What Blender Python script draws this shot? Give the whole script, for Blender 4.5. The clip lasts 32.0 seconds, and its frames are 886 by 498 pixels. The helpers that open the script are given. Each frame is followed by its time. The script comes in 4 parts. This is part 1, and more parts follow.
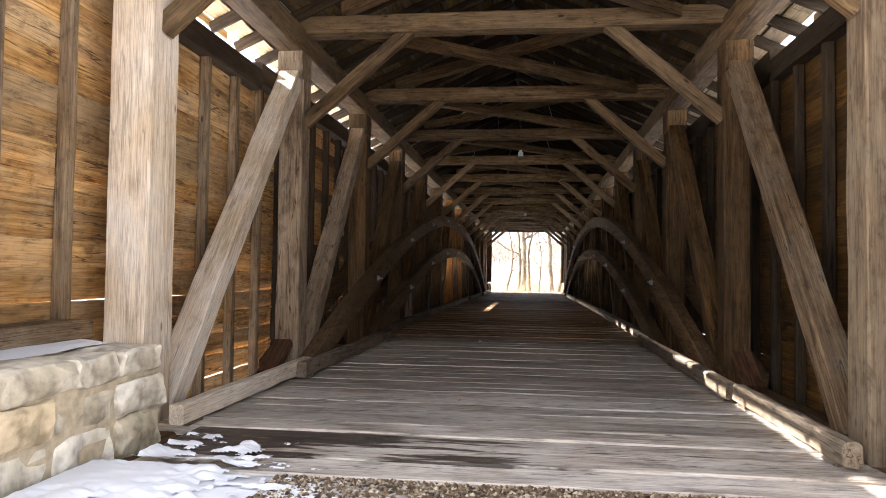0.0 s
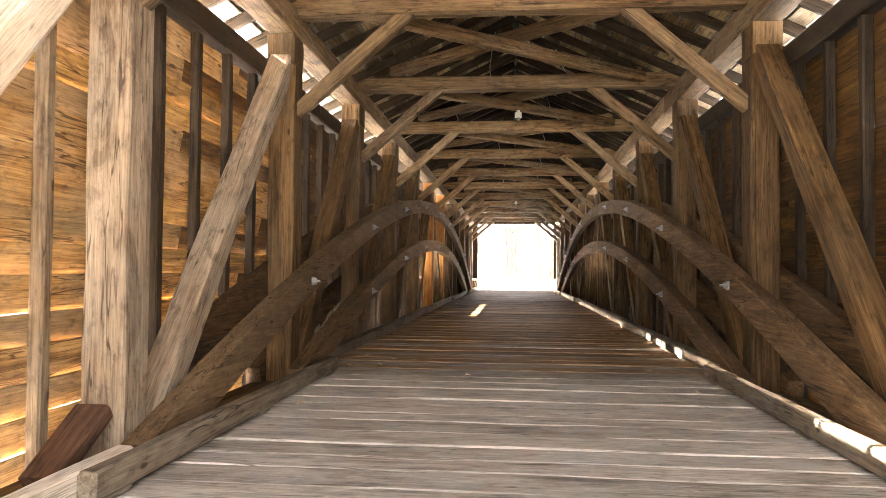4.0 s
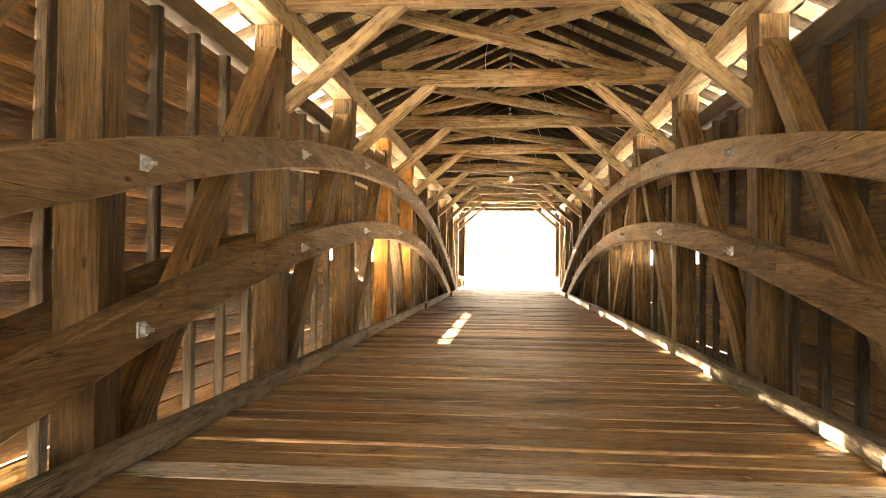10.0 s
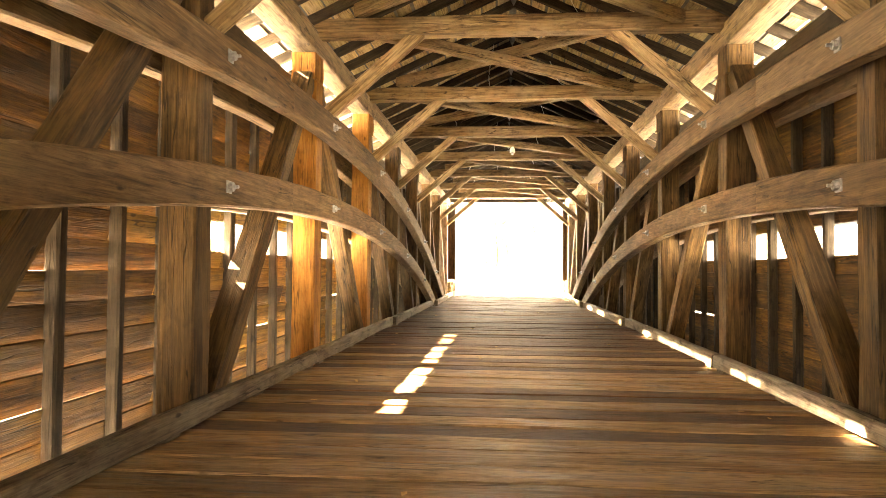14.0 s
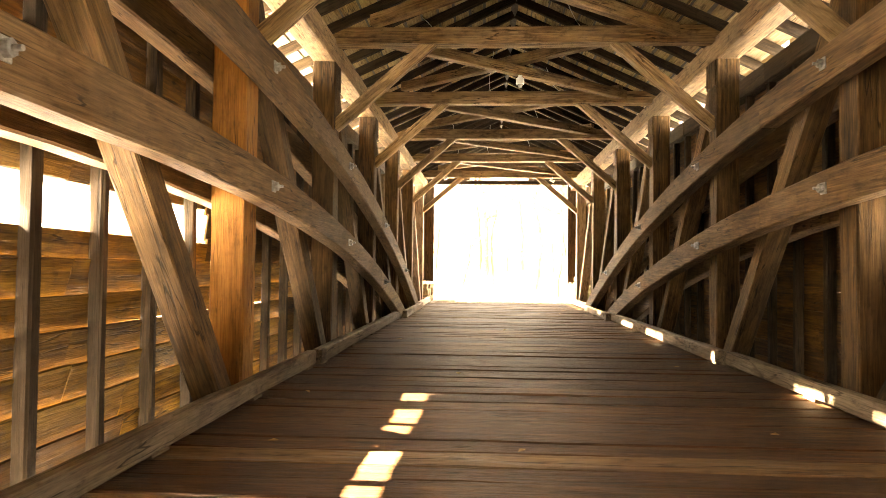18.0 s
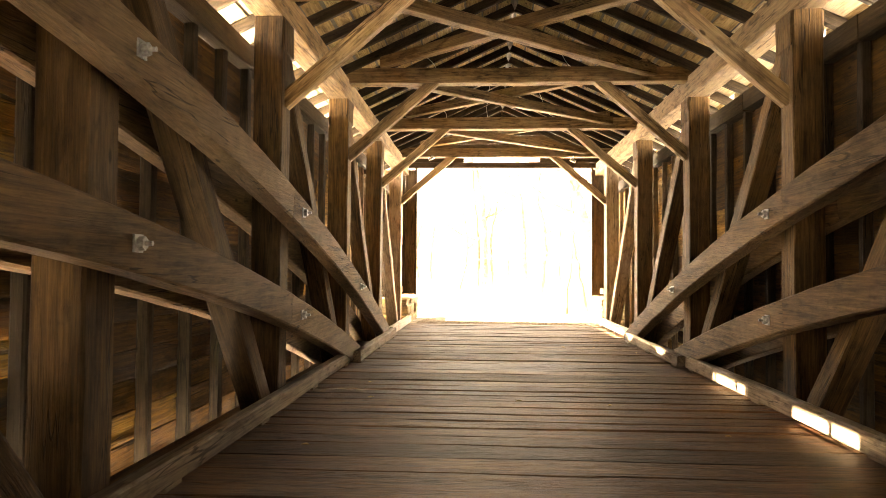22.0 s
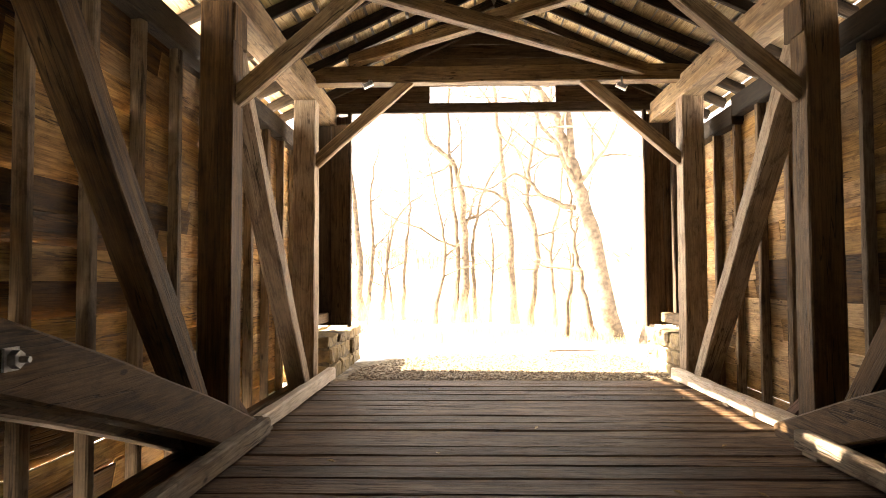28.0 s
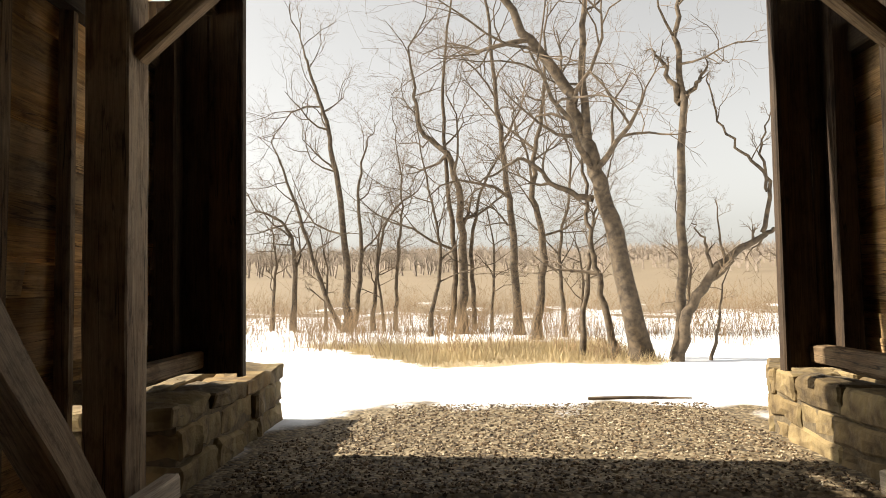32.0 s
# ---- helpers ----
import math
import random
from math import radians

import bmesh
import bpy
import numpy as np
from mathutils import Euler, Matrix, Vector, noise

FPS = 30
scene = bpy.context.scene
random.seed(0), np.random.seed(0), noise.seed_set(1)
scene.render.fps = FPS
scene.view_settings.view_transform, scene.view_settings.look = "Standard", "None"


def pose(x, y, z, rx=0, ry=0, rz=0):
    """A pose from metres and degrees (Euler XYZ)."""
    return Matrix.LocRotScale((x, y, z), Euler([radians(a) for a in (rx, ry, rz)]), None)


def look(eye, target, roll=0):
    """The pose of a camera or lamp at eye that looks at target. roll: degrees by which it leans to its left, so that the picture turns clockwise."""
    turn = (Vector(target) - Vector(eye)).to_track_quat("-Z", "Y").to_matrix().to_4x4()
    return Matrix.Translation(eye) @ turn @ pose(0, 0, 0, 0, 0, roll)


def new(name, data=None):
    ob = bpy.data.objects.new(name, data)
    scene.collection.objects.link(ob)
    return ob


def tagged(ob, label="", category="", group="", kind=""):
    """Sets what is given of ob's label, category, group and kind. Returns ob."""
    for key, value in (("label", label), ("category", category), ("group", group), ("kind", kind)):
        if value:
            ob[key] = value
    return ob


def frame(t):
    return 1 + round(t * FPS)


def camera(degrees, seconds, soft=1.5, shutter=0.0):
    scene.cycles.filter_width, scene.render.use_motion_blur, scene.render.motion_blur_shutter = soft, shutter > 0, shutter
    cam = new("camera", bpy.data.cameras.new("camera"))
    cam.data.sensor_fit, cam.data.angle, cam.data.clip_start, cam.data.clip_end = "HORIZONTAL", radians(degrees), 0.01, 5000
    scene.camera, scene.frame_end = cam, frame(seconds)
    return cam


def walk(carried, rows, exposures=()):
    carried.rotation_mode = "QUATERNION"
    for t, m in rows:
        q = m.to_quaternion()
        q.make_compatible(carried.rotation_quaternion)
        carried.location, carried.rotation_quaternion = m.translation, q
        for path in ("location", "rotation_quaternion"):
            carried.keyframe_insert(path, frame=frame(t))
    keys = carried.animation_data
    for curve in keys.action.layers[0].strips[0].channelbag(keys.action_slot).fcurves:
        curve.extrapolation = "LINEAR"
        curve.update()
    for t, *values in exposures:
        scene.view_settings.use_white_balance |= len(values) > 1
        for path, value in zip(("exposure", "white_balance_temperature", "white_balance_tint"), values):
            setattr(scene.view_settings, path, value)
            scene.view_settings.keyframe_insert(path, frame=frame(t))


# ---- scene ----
cam = camera(64.0, 32.0, soft=0.6, shutter=0.14)
# seconds, place in metres, then yaw, pitch and roll in degrees
PATH = [
    (0, 0.265, -4.477, 1.017, 6.99, 2.04, 0.81),
    (0.5, 0.229, -4.042, 1.024, 6.84, 1.99, 0.78),
    (1, 0.192, -3.615, 1.033, 6.64, 1.97, 0.75),
    (1.5, 0.156, -3.173, 1.034, 6.40, 1.94, 0.75),
    (2, 0.120, -2.750, 1.032, 6.22, 1.96, 0.74),
    (2.5, 0.087, -2.298, 1.028, 6.10, 1.96, 0.71),
    (3, 0.060, -1.850, 1.035, 5.98, 1.95, 0.64),
    (3.5, 0.024, -1.373, 1.048, 5.89, 1.84, 0.54),
    (4, -0.004, -0.897, 1.070, 5.74, 1.68, 0.49),
    (4.5, -0.025, -0.416, 1.098, 5.56, 1.48, 0.48),
    (5, -0.040, 0.077, 1.125, 5.38, 1.28, 0.50),
    (5.5, -0.048, 0.587, 1.147, 5.22, 1.12, 0.54),
    (6, -0.051, 1.122, 1.158, 5.12, 1.03, 0.59),
    (6.5, -0.050, 1.615, 1.162, 5.11, 0.99, 0.61),
    (7, -0.038, 2.139, 1.160, 5.14, 0.99, 0.59),
    (7.5, -0.043, 2.651, 1.154, 5.13, 1.04, 0.57),
    (8, -0.037, 3.218, 1.148, 5.16, 1.10, 0.57),
    (8.5, -0.029, 3.751, 1.143, 5.17, 1.17, 0.57),
    (9, -0.027, 4.333, 1.141, 5.19, 1.21, 0.56),
    (9.5, -0.029, 4.869, 1.140, 5.21, 1.22, 0.55),
    (10, -0.033, 5.452, 1.135, 5.22, 1.22, 0.54),
    (10.5, -0.058, 6.005, 1.123, 5.15, 1.29, 0.53),
    (11, -0.082, 6.605, 1.104, 5.12, 1.40, 0.52),
    (11.5, -0.094, 7.200, 1.087, 5.08, 1.50, 0.52),
    (12, -0.101, 7.854, 1.076, 5.06, 1.55, 0.52),
    (12.5, -0.105, 8.476, 1.073, 4.99, 1.58, 0.49),
    (13, -0.106, 9.164, 1.068, 4.94, 1.59, 0.45),
    (13.5, -0.115, 9.855, 1.057, 4.91, 1.57, 0.43),
    (14, -0.123, 10.511, 1.043, 4.91, 1.54, 0.43),
    (14.5, -0.141, 11.215, 1.029, 4.85, 1.50, 0.44),
    (15, -0.175, 11.937, 1.010, 4.62, 1.45, 0.46),
    (15.5, -0.218, 12.638, 0.990, 4.31, 1.40, 0.48),
    (16, -0.266, 13.339, 0.973, 3.97, 1.37, 0.50),
    (16.5, -0.314, 14.024, 0.962, 3.67, 1.37, 0.53),
    (17, -0.356, 14.725, 0.963, 3.48, 1.42, 0.56),
    (17.5, -0.395, 15.415, 0.968, 3.43, 1.48, 0.59),
    (18, -0.426, 16.086, 0.982, 3.35, 1.60, 0.60),
    (18.5, -0.442, 16.775, 1.000, 3.24, 1.68, 0.60),
    (19, -0.451, 17.422, 1.023, 3.10, 1.73, 0.62),
    (19.5, -0.444, 18.081, 1.048, 3.04, 1.75, 0.63),
    (20, -0.443, 18.697, 1.072, 3.01, 1.74, 0.62),
    (20.5, -0.437, 19.342, 1.100, 3.08, 1.72, 0.58),
    (21, -0.424, 19.988, 1.122, 3.20, 1.69, 0.53),
    (21.5, -0.422, 20.583, 1.145, 3.25, 1.69, 0.49),
    (22, -0.418, 21.204, 1.168, 3.25, 1.71, 0.45),
    (22.5, -0.431, 21.784, 1.183, 3.14, 1.71, 0.39),
    (23, -0.455, 22.397, 1.193, 2.99, 1.74, 0.33),
    (23.5, -0.464, 22.982, 1.203, 2.83, 1.81, 0.28),
    (24, -0.457, 23.589, 1.213, 2.60, 1.86, 0.20),
    (24.5, -0.457, 24.174, 1.221, 2.30, 1.91, 0.13),
    (25, -0.437, 24.802, 1.235, 1.99, 1.99, 0.07),
    (25.5, -0.430, 25.378, 1.245, 1.84, 2.08, 0.02),
    (26, -0.427, 25.916, 1.245, 1.75, 2.17, -0.03),
    (26.5, -0.426, 26.433, 1.238, 1.70, 2.26, -0.08),
    (27, -0.425, 26.946, 1.229, 1.68, 2.35, -0.13),
    (27.5, -0.421, 27.473, 1.221, 1.67, 2.45, -0.18),
    (28, -0.410, 28.030, 1.218, 1.67, 2.56, -0.23),
    (28.5, -0.394, 28.577, 1.219, 1.70, 2.67, -0.29),
    (29, -0.379, 29.153, 1.220, 1.72, 2.76, -0.33),
    (29.5, -0.364, 29.730, 1.225, 1.73, 2.82, -0.37),
    (30, -0.344, 30.277, 1.235, 1.73, 2.85, -0.42),
    (30.5, -0.331, 30.858, 1.238, 1.71, 2.86, -0.47),
    (31, -0.314, 31.411, 1.242, 1.70, 2.90, -0.55),
    (31.5, -0.298, 31.985, 1.246, 1.69, 2.95, -0.68),
    (32, -0.290, 32.516, 1.251, 1.65, 3.00, -0.81),
]
walk(cam, [(t, pose(x, y, z, 90 + p, 0, w) @ pose(0, 0, 0, 0, 0, r)) for t, x, y, z, w, p, r in PATH],
     exposures=[(0, 3.4, 6200, 15), (1, 3.95, 6100, 15), (2, 4.15, 6100, 15), (3, 4.9, 6300, 15), (3.5, 5.2, 6600, 15), (6, 5.95, 7800, 15), (10, 6.6, 9600, 12), (14, 6.6, 10500, 12), (17, 6.0, 10500, 15), (21, 5.9, 10500, 15), (25, 5.55, 9700, 15), (27.5, 4.55, 8300, 15), (29, 3.45, 7500, 15), (30.5, 2.55, 7200, 13), (32, 1.35, 7000, 9)])

# ---- light: low winter sun square to the bridge, pale sky ----
SUN_UP, SUN_ON = 34.9, 5.0     # degrees over the horizon, and towards the far end
world = bpy.data.worlds.new("sky")
scene.world = world
world.use_nodes = True
wn = world.node_tree
sky = wn.nodes.new("ShaderNodeTexSky")
sky.sky_type, sky.sun_disc = "NISHITA", False
sky.sun_elevation, sky.sun_rotation = radians(SUN_UP), radians(270 + SUN_ON)
sky.air_density, sky.dust_density = 1.0, 2.0
pale = wn.nodes.new("ShaderNodeHueSaturation")
pale.inputs["Saturation"].default_value = 0.16
wn.links.new(sky.outputs[0], pale.inputs["Color"])
wn.links.new(pale.outputs[0], wn.nodes["Background"].inputs[0])
wn.nodes["Background"].inputs[1].default_value = 0.08
sun = new("sun", bpy.data.lights.new("sun", "SUN"))
sun.data.energy, sun.data.angle, sun.data.color = 5.0, radians(0.6), (1.0, 0.93, 0.82)
toward_sun = Vector((-math.cos(radians(SUN_ON)) * math.cos(radians(SUN_UP)), math.sin(radians(SUN_ON)) * math.cos(radians(SUN_UP)), math.sin(radians(SUN_UP))))
sun.matrix_world = look(Vector((0, 18.0, 0)) + toward_sun * 60, (0, 18.0, 0))

# ---- materials ----
def nodes_of(name):
    m = bpy.data.materials.new(name)
    m.use_nodes = True
    t = m.node_tree
    return m, t, t.nodes["Principled BSDF"]


def add(t, kind, **kw):
    n = t.nodes.new(kind)
    for k, v in kw.items():
        if k.startswith("in_"):
            n.inputs[int(k[3:])].default_value = v
    return n


def ramp(t, src, stops):
    r = t.nodes.new("ShaderNodeValToRGB")
    e = r.color_ramp.elements
    while len(e) < len(stops):
        e.new(0.5)
    for el, (p, c) in zip(e, stops):
        el.position, el.color = p, (*c, 1)
    t.links.new(src, r.inputs[0])
    return r


def mix(t, a, b, fac, mode="MIX"):
    n = t.nodes.new("ShaderNodeMix")
    n.data_type, n.blend_type = "RGBA", mode
    for sock, v in ((n.inputs[0], fac), (n.inputs[6], a), (n.inputs[7], b)):
        if isinstance(v, bpy.types.NodeSocket):
            t.links.new(v, sock)
        elif isinstance(v, tuple):
            sock.default_value = (*v, 1)
        else:
            sock.default_value = v
    return n.outputs[2]


def wood(name, dark, mid, light, grey, grey_amount=0.4, rough=0.75, bump=0.4, scale=1.0, vary=0.35, sheen=0.2, damp=False, checks=0.75, dirt=0.6):
    """Weathered timber; the grain runs along the piece's own x."""
    m, t, b = nodes_of(name)
    tc = t.nodes.new("ShaderNodeTexCoord")
    info = t.nodes.new("ShaderNodeObjectInfo")
    comb = t.nodes.new("ShaderNodeCombineXYZ")
    for i, k in enumerate((37.0, 11.0, 23.0)):
        mm = t.nodes.new("ShaderNodeMath")
        mm.operation = "MULTIPLY"
        mm.inputs[1].default_value = k
        t.links.new(info.outputs["Random"], mm.inputs[0])
        t.links.new(mm.outputs[0], comb.inputs[i])
    va = t.nodes.new("ShaderNodeVectorMath")
    va.operation = "ADD"
    t.links.new(tc.outputs["Object"], va.inputs[0])
    t.links.new(comb.outputs[0], va.inputs[1])

    def noise_of(stretch, size, detail=4, rough_=0.55, bend=0.0):
        mp = t.nodes.new("ShaderNodeMapping")
        mp.inputs["Scale"].default_value = tuple(scale * q for q in stretch)
        t.links.new(va.outputs[0], mp.inputs[0])
        n = t.nodes.new("ShaderNodeTexNoise")
        n.inputs["Scale"].default_value, n.inputs["Detail"].default_value = size, detail
        n.inputs["Roughness"].default_value, n.inputs["Distortion"].default_value = rough_, bend
        t.links.new(mp.outputs[0], n.inputs[0])
        return n.outputs[0]

    def calc(op, p, q=0.0, r=None):
        n = t.nodes.new("ShaderNodeMath")
        n.operation = op
        for i, v in enumerate((p, q) if r is None else (p, q, r)):
            if isinstance(v, bpy.types.NodeSocket):
                t.links.new(v, n.inputs[i])
            else:
                n.inputs[i].default_value = v
        return n.outputs[0]

    streak = noise_of((1.1, 24, 24), 1.7, 5, 0.6, 0.3)
    figure = noise_of((0.55, 4.5, 4.5), 1.3, 4, 0.5, 0.5)
    fibre = noise_of((5, 130, 130), 1.0, 3, 0.6)
    blot = noise_of((0.8, 1.4, 1.4), 1.9, 5, 0.6)
    mott = noise_of((1.0, 2.0, 2.0), 6.0, 8, 0.7)
    tone_n = calc("ADD", calc("MULTIPLY", streak, 0.55), calc("MULTIPLY", figure, 0.45))
    col = ramp(t, tone_n, [(0.36, dark), (0.5, mid), (0.64, light)]).outputs[0]
    col = mix(t, col, grey, ramp(t, blot, [(0.42, (0, 0, 0)), (0.62, (grey_amount,) * 3)]).outputs[0])
    jump = calc("FRACT", calc("MULTIPLY", info.outputs["Random"], 17.3))
    col = mix(t, col, grey, ramp(t, jump, [(0.55, (0, 0, 0)), (1.0, (grey_amount,) * 3)]).outputs[0])
    col = mix(t, col, ramp(t, info.outputs["Random"], [(0.0, (1 - vary,) * 3), (0.5, (1 - vary * 0.35,) * 3), (1.0, (1,) * 3)]).outputs[0], 1.0, "MULTIPLY")
    col = mix(t, col, ramp(t, fibre, [(0.34, (0.62, 0.6, 0.58)), (0.5, (1, 1, 1)), (0.68, (1.22, 1.2, 1.18))]).outputs[0], 0.8, "MULTIPLY")
    # old dirt and water marks with edges of their own
    col = mix(t, col, ramp(t, mott, [(0.33, (0.42, 0.39, 0.36)), (0.46, (0.96, 0.96, 0.96)), (0.66, (1.2, 1.18, 1.15))]).outputs[0], dirt + 0.25, "MULTIPLY")
    mark = noise_of((0.5, 2.2, 2.2), 2.6, 7, 0.62, 0.8)
    col = mix(t, col, ramp(t, mark, [(0.37, (0.36, 0.31, 0.27)), (0.43, (1, 1, 1))]).outputs[0], dirt, "MULTIPLY")
    # long drying checks along the grain
    split = calc("ABSOLUTE", calc("SUBTRACT", noise_of((0.42, 7.5, 7.5), 1.25, 3, 0.5), 0.5))
    where = ramp(t, noise_of((0.7, 2.5, 2.5), 1.1, 2), [(0.46, (0, 0, 0)), (0.54, (checks,) * 3)]).outputs[0]
    line = mix(t, (0, 0, 0), ramp(t, split, [(0.004, (1, 1, 1)), (0.011, (0, 0, 0))]).outputs[0], where)
    col = mix(t, col, tuple(c * 0.16 for c in dark), line)
    # knots
    vo = t.nodes.new("ShaderNodeTexVoronoi")
    vo.inputs["Scale"].default_value = 1.0
    mk = t.nodes.new("ShaderNodeMapping")
    mk.inputs["Scale"].default_value = (1.6, 4.2, 4.2)
    t.links.new(va.outputs[0], mk.inputs[0])
    t.links.new(mk.outputs[0], vo.inputs[0])
    kn = ramp(t, vo.outputs["Distance"], [(0.04, (0.85, 0.85, 0.85)), (0.075, (0, 0, 0))]).outputs[0]
    col = mix(t, col, tuple(c * 0.4 for c in dark), kn)
    if damp:    # meltwater soaked into part of the plank
        sp = t.nodes.new("ShaderNodeSeparateXYZ")
        t.links.new(tc.outputs["Object"], sp.inputs[0])
        soak = noise_of((0.7, 4.5, 1), 2.0, 4)
        reach = calc("MULTIPLY_ADD", sp.outputs[0], -0.12, soak)
        col = mix(t, col, (0.13, 0.115, 0.105), ramp(t, reach, [(0.27, (0, 0, 0)), (0.33, (1, 1, 1))]).outputs[0], "MULTIPLY")
    t.links.new(col, b.inputs["Base Color"])
    b.inputs["Roughness"].default_value = rough
    if sheen > 0.3:     # trodden planks: polished in patches
        t.links.new(ramp(t, mark, [(0.38, (rough - 0.2,) * 3), (0.6, (rough + 0.15,) * 3)]).outputs[0], b.inputs["Roughness"])
    b.inputs["Specular IOR Level"].default_value = sheen
    bp = t.nodes.new("ShaderNodeBump")
    bp.inputs["Strength"].default_value, bp.inputs["Distance"].default_value = bump, 0.012
    high = calc("ADD", calc("ADD", streak, calc("MULTIPLY", fibre, 0.5)), calc("MULTIPLY", mott, 0.8))
    t.links.new(calc("SUBTRACT", high, calc("MULTIPLY", line, 1.2)), bp.inputs["Height"])
    t.links.new(bp.outputs[0], b.inputs["Normal"])
    return m


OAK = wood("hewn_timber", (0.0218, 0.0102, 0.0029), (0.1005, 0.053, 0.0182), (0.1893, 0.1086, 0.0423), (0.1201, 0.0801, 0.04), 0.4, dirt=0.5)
# OAK darkened to put shade on the left truss past the window
SHADEOAK = wood("shaded_hewn_timber", (0.013, 0.006, 0.0018), (0.055, 0.0285, 0.0098), (0.105, 0.06, 0.0235), (0.07, 0.046, 0.023), 0.4, dirt=0.6)
ARCHWOOD = wood("hewn_arch_timber", (0.0374, 0.0196, 0.0079), (0.1123, 0.0629, 0.0272), (0.1984, 0.1222, 0.0586), (0.1647, 0.1152, 0.0665), 0.4, dirt=0.4)
# greyed timber; on the last panel its paleness stands for portal light
AGEDLIT = wood("greyed_and_lit_timber", (0.15, 0.10, 0.062), (0.27, 0.195, 0.128), (0.38, 0.29, 0.2), (0.36, 0.30, 0.225), 0.5, bump=0.3)
WEDGE = wood("red_wedge", (0.05, 0.022, 0.011), (0.11, 0.05, 0.026), (0.17, 0.085, 0.046), (0.12, 0.08, 0.055), 0.3)
FRESH = wood("fresh_lumber", (0.14, 0.05, 0.0085), (0.26, 0.106, 0.021), (0.33, 0.157, 0.04), (0.235, 0.112, 0.036), 0.3, vary=0.1, dirt=0.35)
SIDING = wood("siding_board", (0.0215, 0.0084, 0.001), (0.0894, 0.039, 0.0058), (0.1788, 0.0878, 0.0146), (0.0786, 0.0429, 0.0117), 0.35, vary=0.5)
# paler copies of the siding, with daylight from portal and window in their colour
HALFLITSIDING = wood("half_lit_siding_board", (0.0906, 0.0439, 0.011), (0.3625, 0.1941, 0.055), (0.6344, 0.3713, 0.1169), (0.3625, 0.2362, 0.1032), 0.35, vary=0.4)
GLOWSIDING = wood("window_lit_siding_board", (0.038, 0.0155, 0.0015), (0.145, 0.075, 0.0095), (0.26, 0.147, 0.022), (0.15, 0.09, 0.02), 0.3, vary=0.35)
LITSIDING = wood("portal_lit_siding_board", (0.19, 0.09, 0.025), (0.45, 0.245, 0.08), (0.64, 0.40, 0.16), (0.48, 0.36, 0.22), 0.5, vary=0.5)
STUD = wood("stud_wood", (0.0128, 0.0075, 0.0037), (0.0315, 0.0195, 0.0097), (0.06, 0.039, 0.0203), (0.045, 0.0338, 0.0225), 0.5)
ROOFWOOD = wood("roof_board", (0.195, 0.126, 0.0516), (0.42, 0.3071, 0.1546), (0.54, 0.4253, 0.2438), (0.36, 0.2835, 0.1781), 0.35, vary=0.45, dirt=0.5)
# roof boards paled for the snow light under the eaves
EAVEWOOD = wood("lit_eave_board", (0.36, 0.2604, 0.14), (0.576, 0.462, 0.29), (0.656, 0.5712, 0.42), (0.496, 0.4116, 0.29), 0.35, vary=0.25, dirt=0.35)
# roof boards darkened to put shade into the near end of the roof
DIMROOF = wood("shaded_roof_board", (0.049, 0.0294, 0.0112), (0.14, 0.091, 0.0385), (0.231, 0.161, 0.077), (0.14, 0.105, 0.0595), 0.35, vary=0.55, dirt=0.6)
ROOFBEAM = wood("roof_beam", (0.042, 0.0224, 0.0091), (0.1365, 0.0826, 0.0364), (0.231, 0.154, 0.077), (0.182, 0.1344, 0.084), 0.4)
# roof beams paled for the stronger light farther in
LITBEAM = wood("lit_roof_beam", (0.0825, 0.0454, 0.0182), (0.2351, 0.1485, 0.0693), (0.3548, 0.2475, 0.132), (0.297, 0.2228, 0.1403), 0.4)
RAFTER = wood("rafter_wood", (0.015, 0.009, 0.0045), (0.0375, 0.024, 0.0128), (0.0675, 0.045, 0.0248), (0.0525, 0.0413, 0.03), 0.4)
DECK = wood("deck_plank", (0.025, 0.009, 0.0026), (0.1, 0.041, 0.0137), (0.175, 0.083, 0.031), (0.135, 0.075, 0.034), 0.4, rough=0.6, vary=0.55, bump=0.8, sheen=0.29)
TANDECK = wood("worn_and_lit_plank", (0.1181, 0.0606, 0.0264), (0.2992, 0.1674, 0.0761), (0.4253, 0.2636, 0.1346), (0.3938, 0.2707, 0.1551), 0.45, rough=0.62, vary=0.4, bump=0.8, sheen=0.31)
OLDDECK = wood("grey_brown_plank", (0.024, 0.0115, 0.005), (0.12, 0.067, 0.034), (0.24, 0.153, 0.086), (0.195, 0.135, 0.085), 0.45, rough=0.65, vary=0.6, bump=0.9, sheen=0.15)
# bleached timber, paled further for daylight at the bridge ends
BLEACHEDLIT = wood("bleached_and_lit_timber", (0.40, 0.31, 0.21), (0.54, 0.43, 0.31), (0.65, 0.55, 0.43), (0.66, 0.60, 0.52), 0.7, vary=0.1, dirt=0.12, bump=0.2, checks=0.35)
# tan timber; on the far studs its paleness stands for portal light
TANLIT = wood("tan_and_lit_timber", (0.065, 0.04, 0.02), (0.165, 0.105, 0.056), (0.27, 0.19, 0.11), (0.23, 0.185, 0.13), 0.5, vary=0.2)
GREYDECK = wood("bleached_and_lit_plank", (0.20, 0.165, 0.13), (0.49, 0.425, 0.355), (0.68, 0.61, 0.53), (0.65, 0.61, 0.555), 0.7, rough=0.6, vary=0.32, bump=0.6, dirt=0.45)
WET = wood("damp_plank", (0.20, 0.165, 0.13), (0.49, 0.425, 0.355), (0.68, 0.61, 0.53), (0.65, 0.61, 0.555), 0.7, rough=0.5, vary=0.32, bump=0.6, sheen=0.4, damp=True)
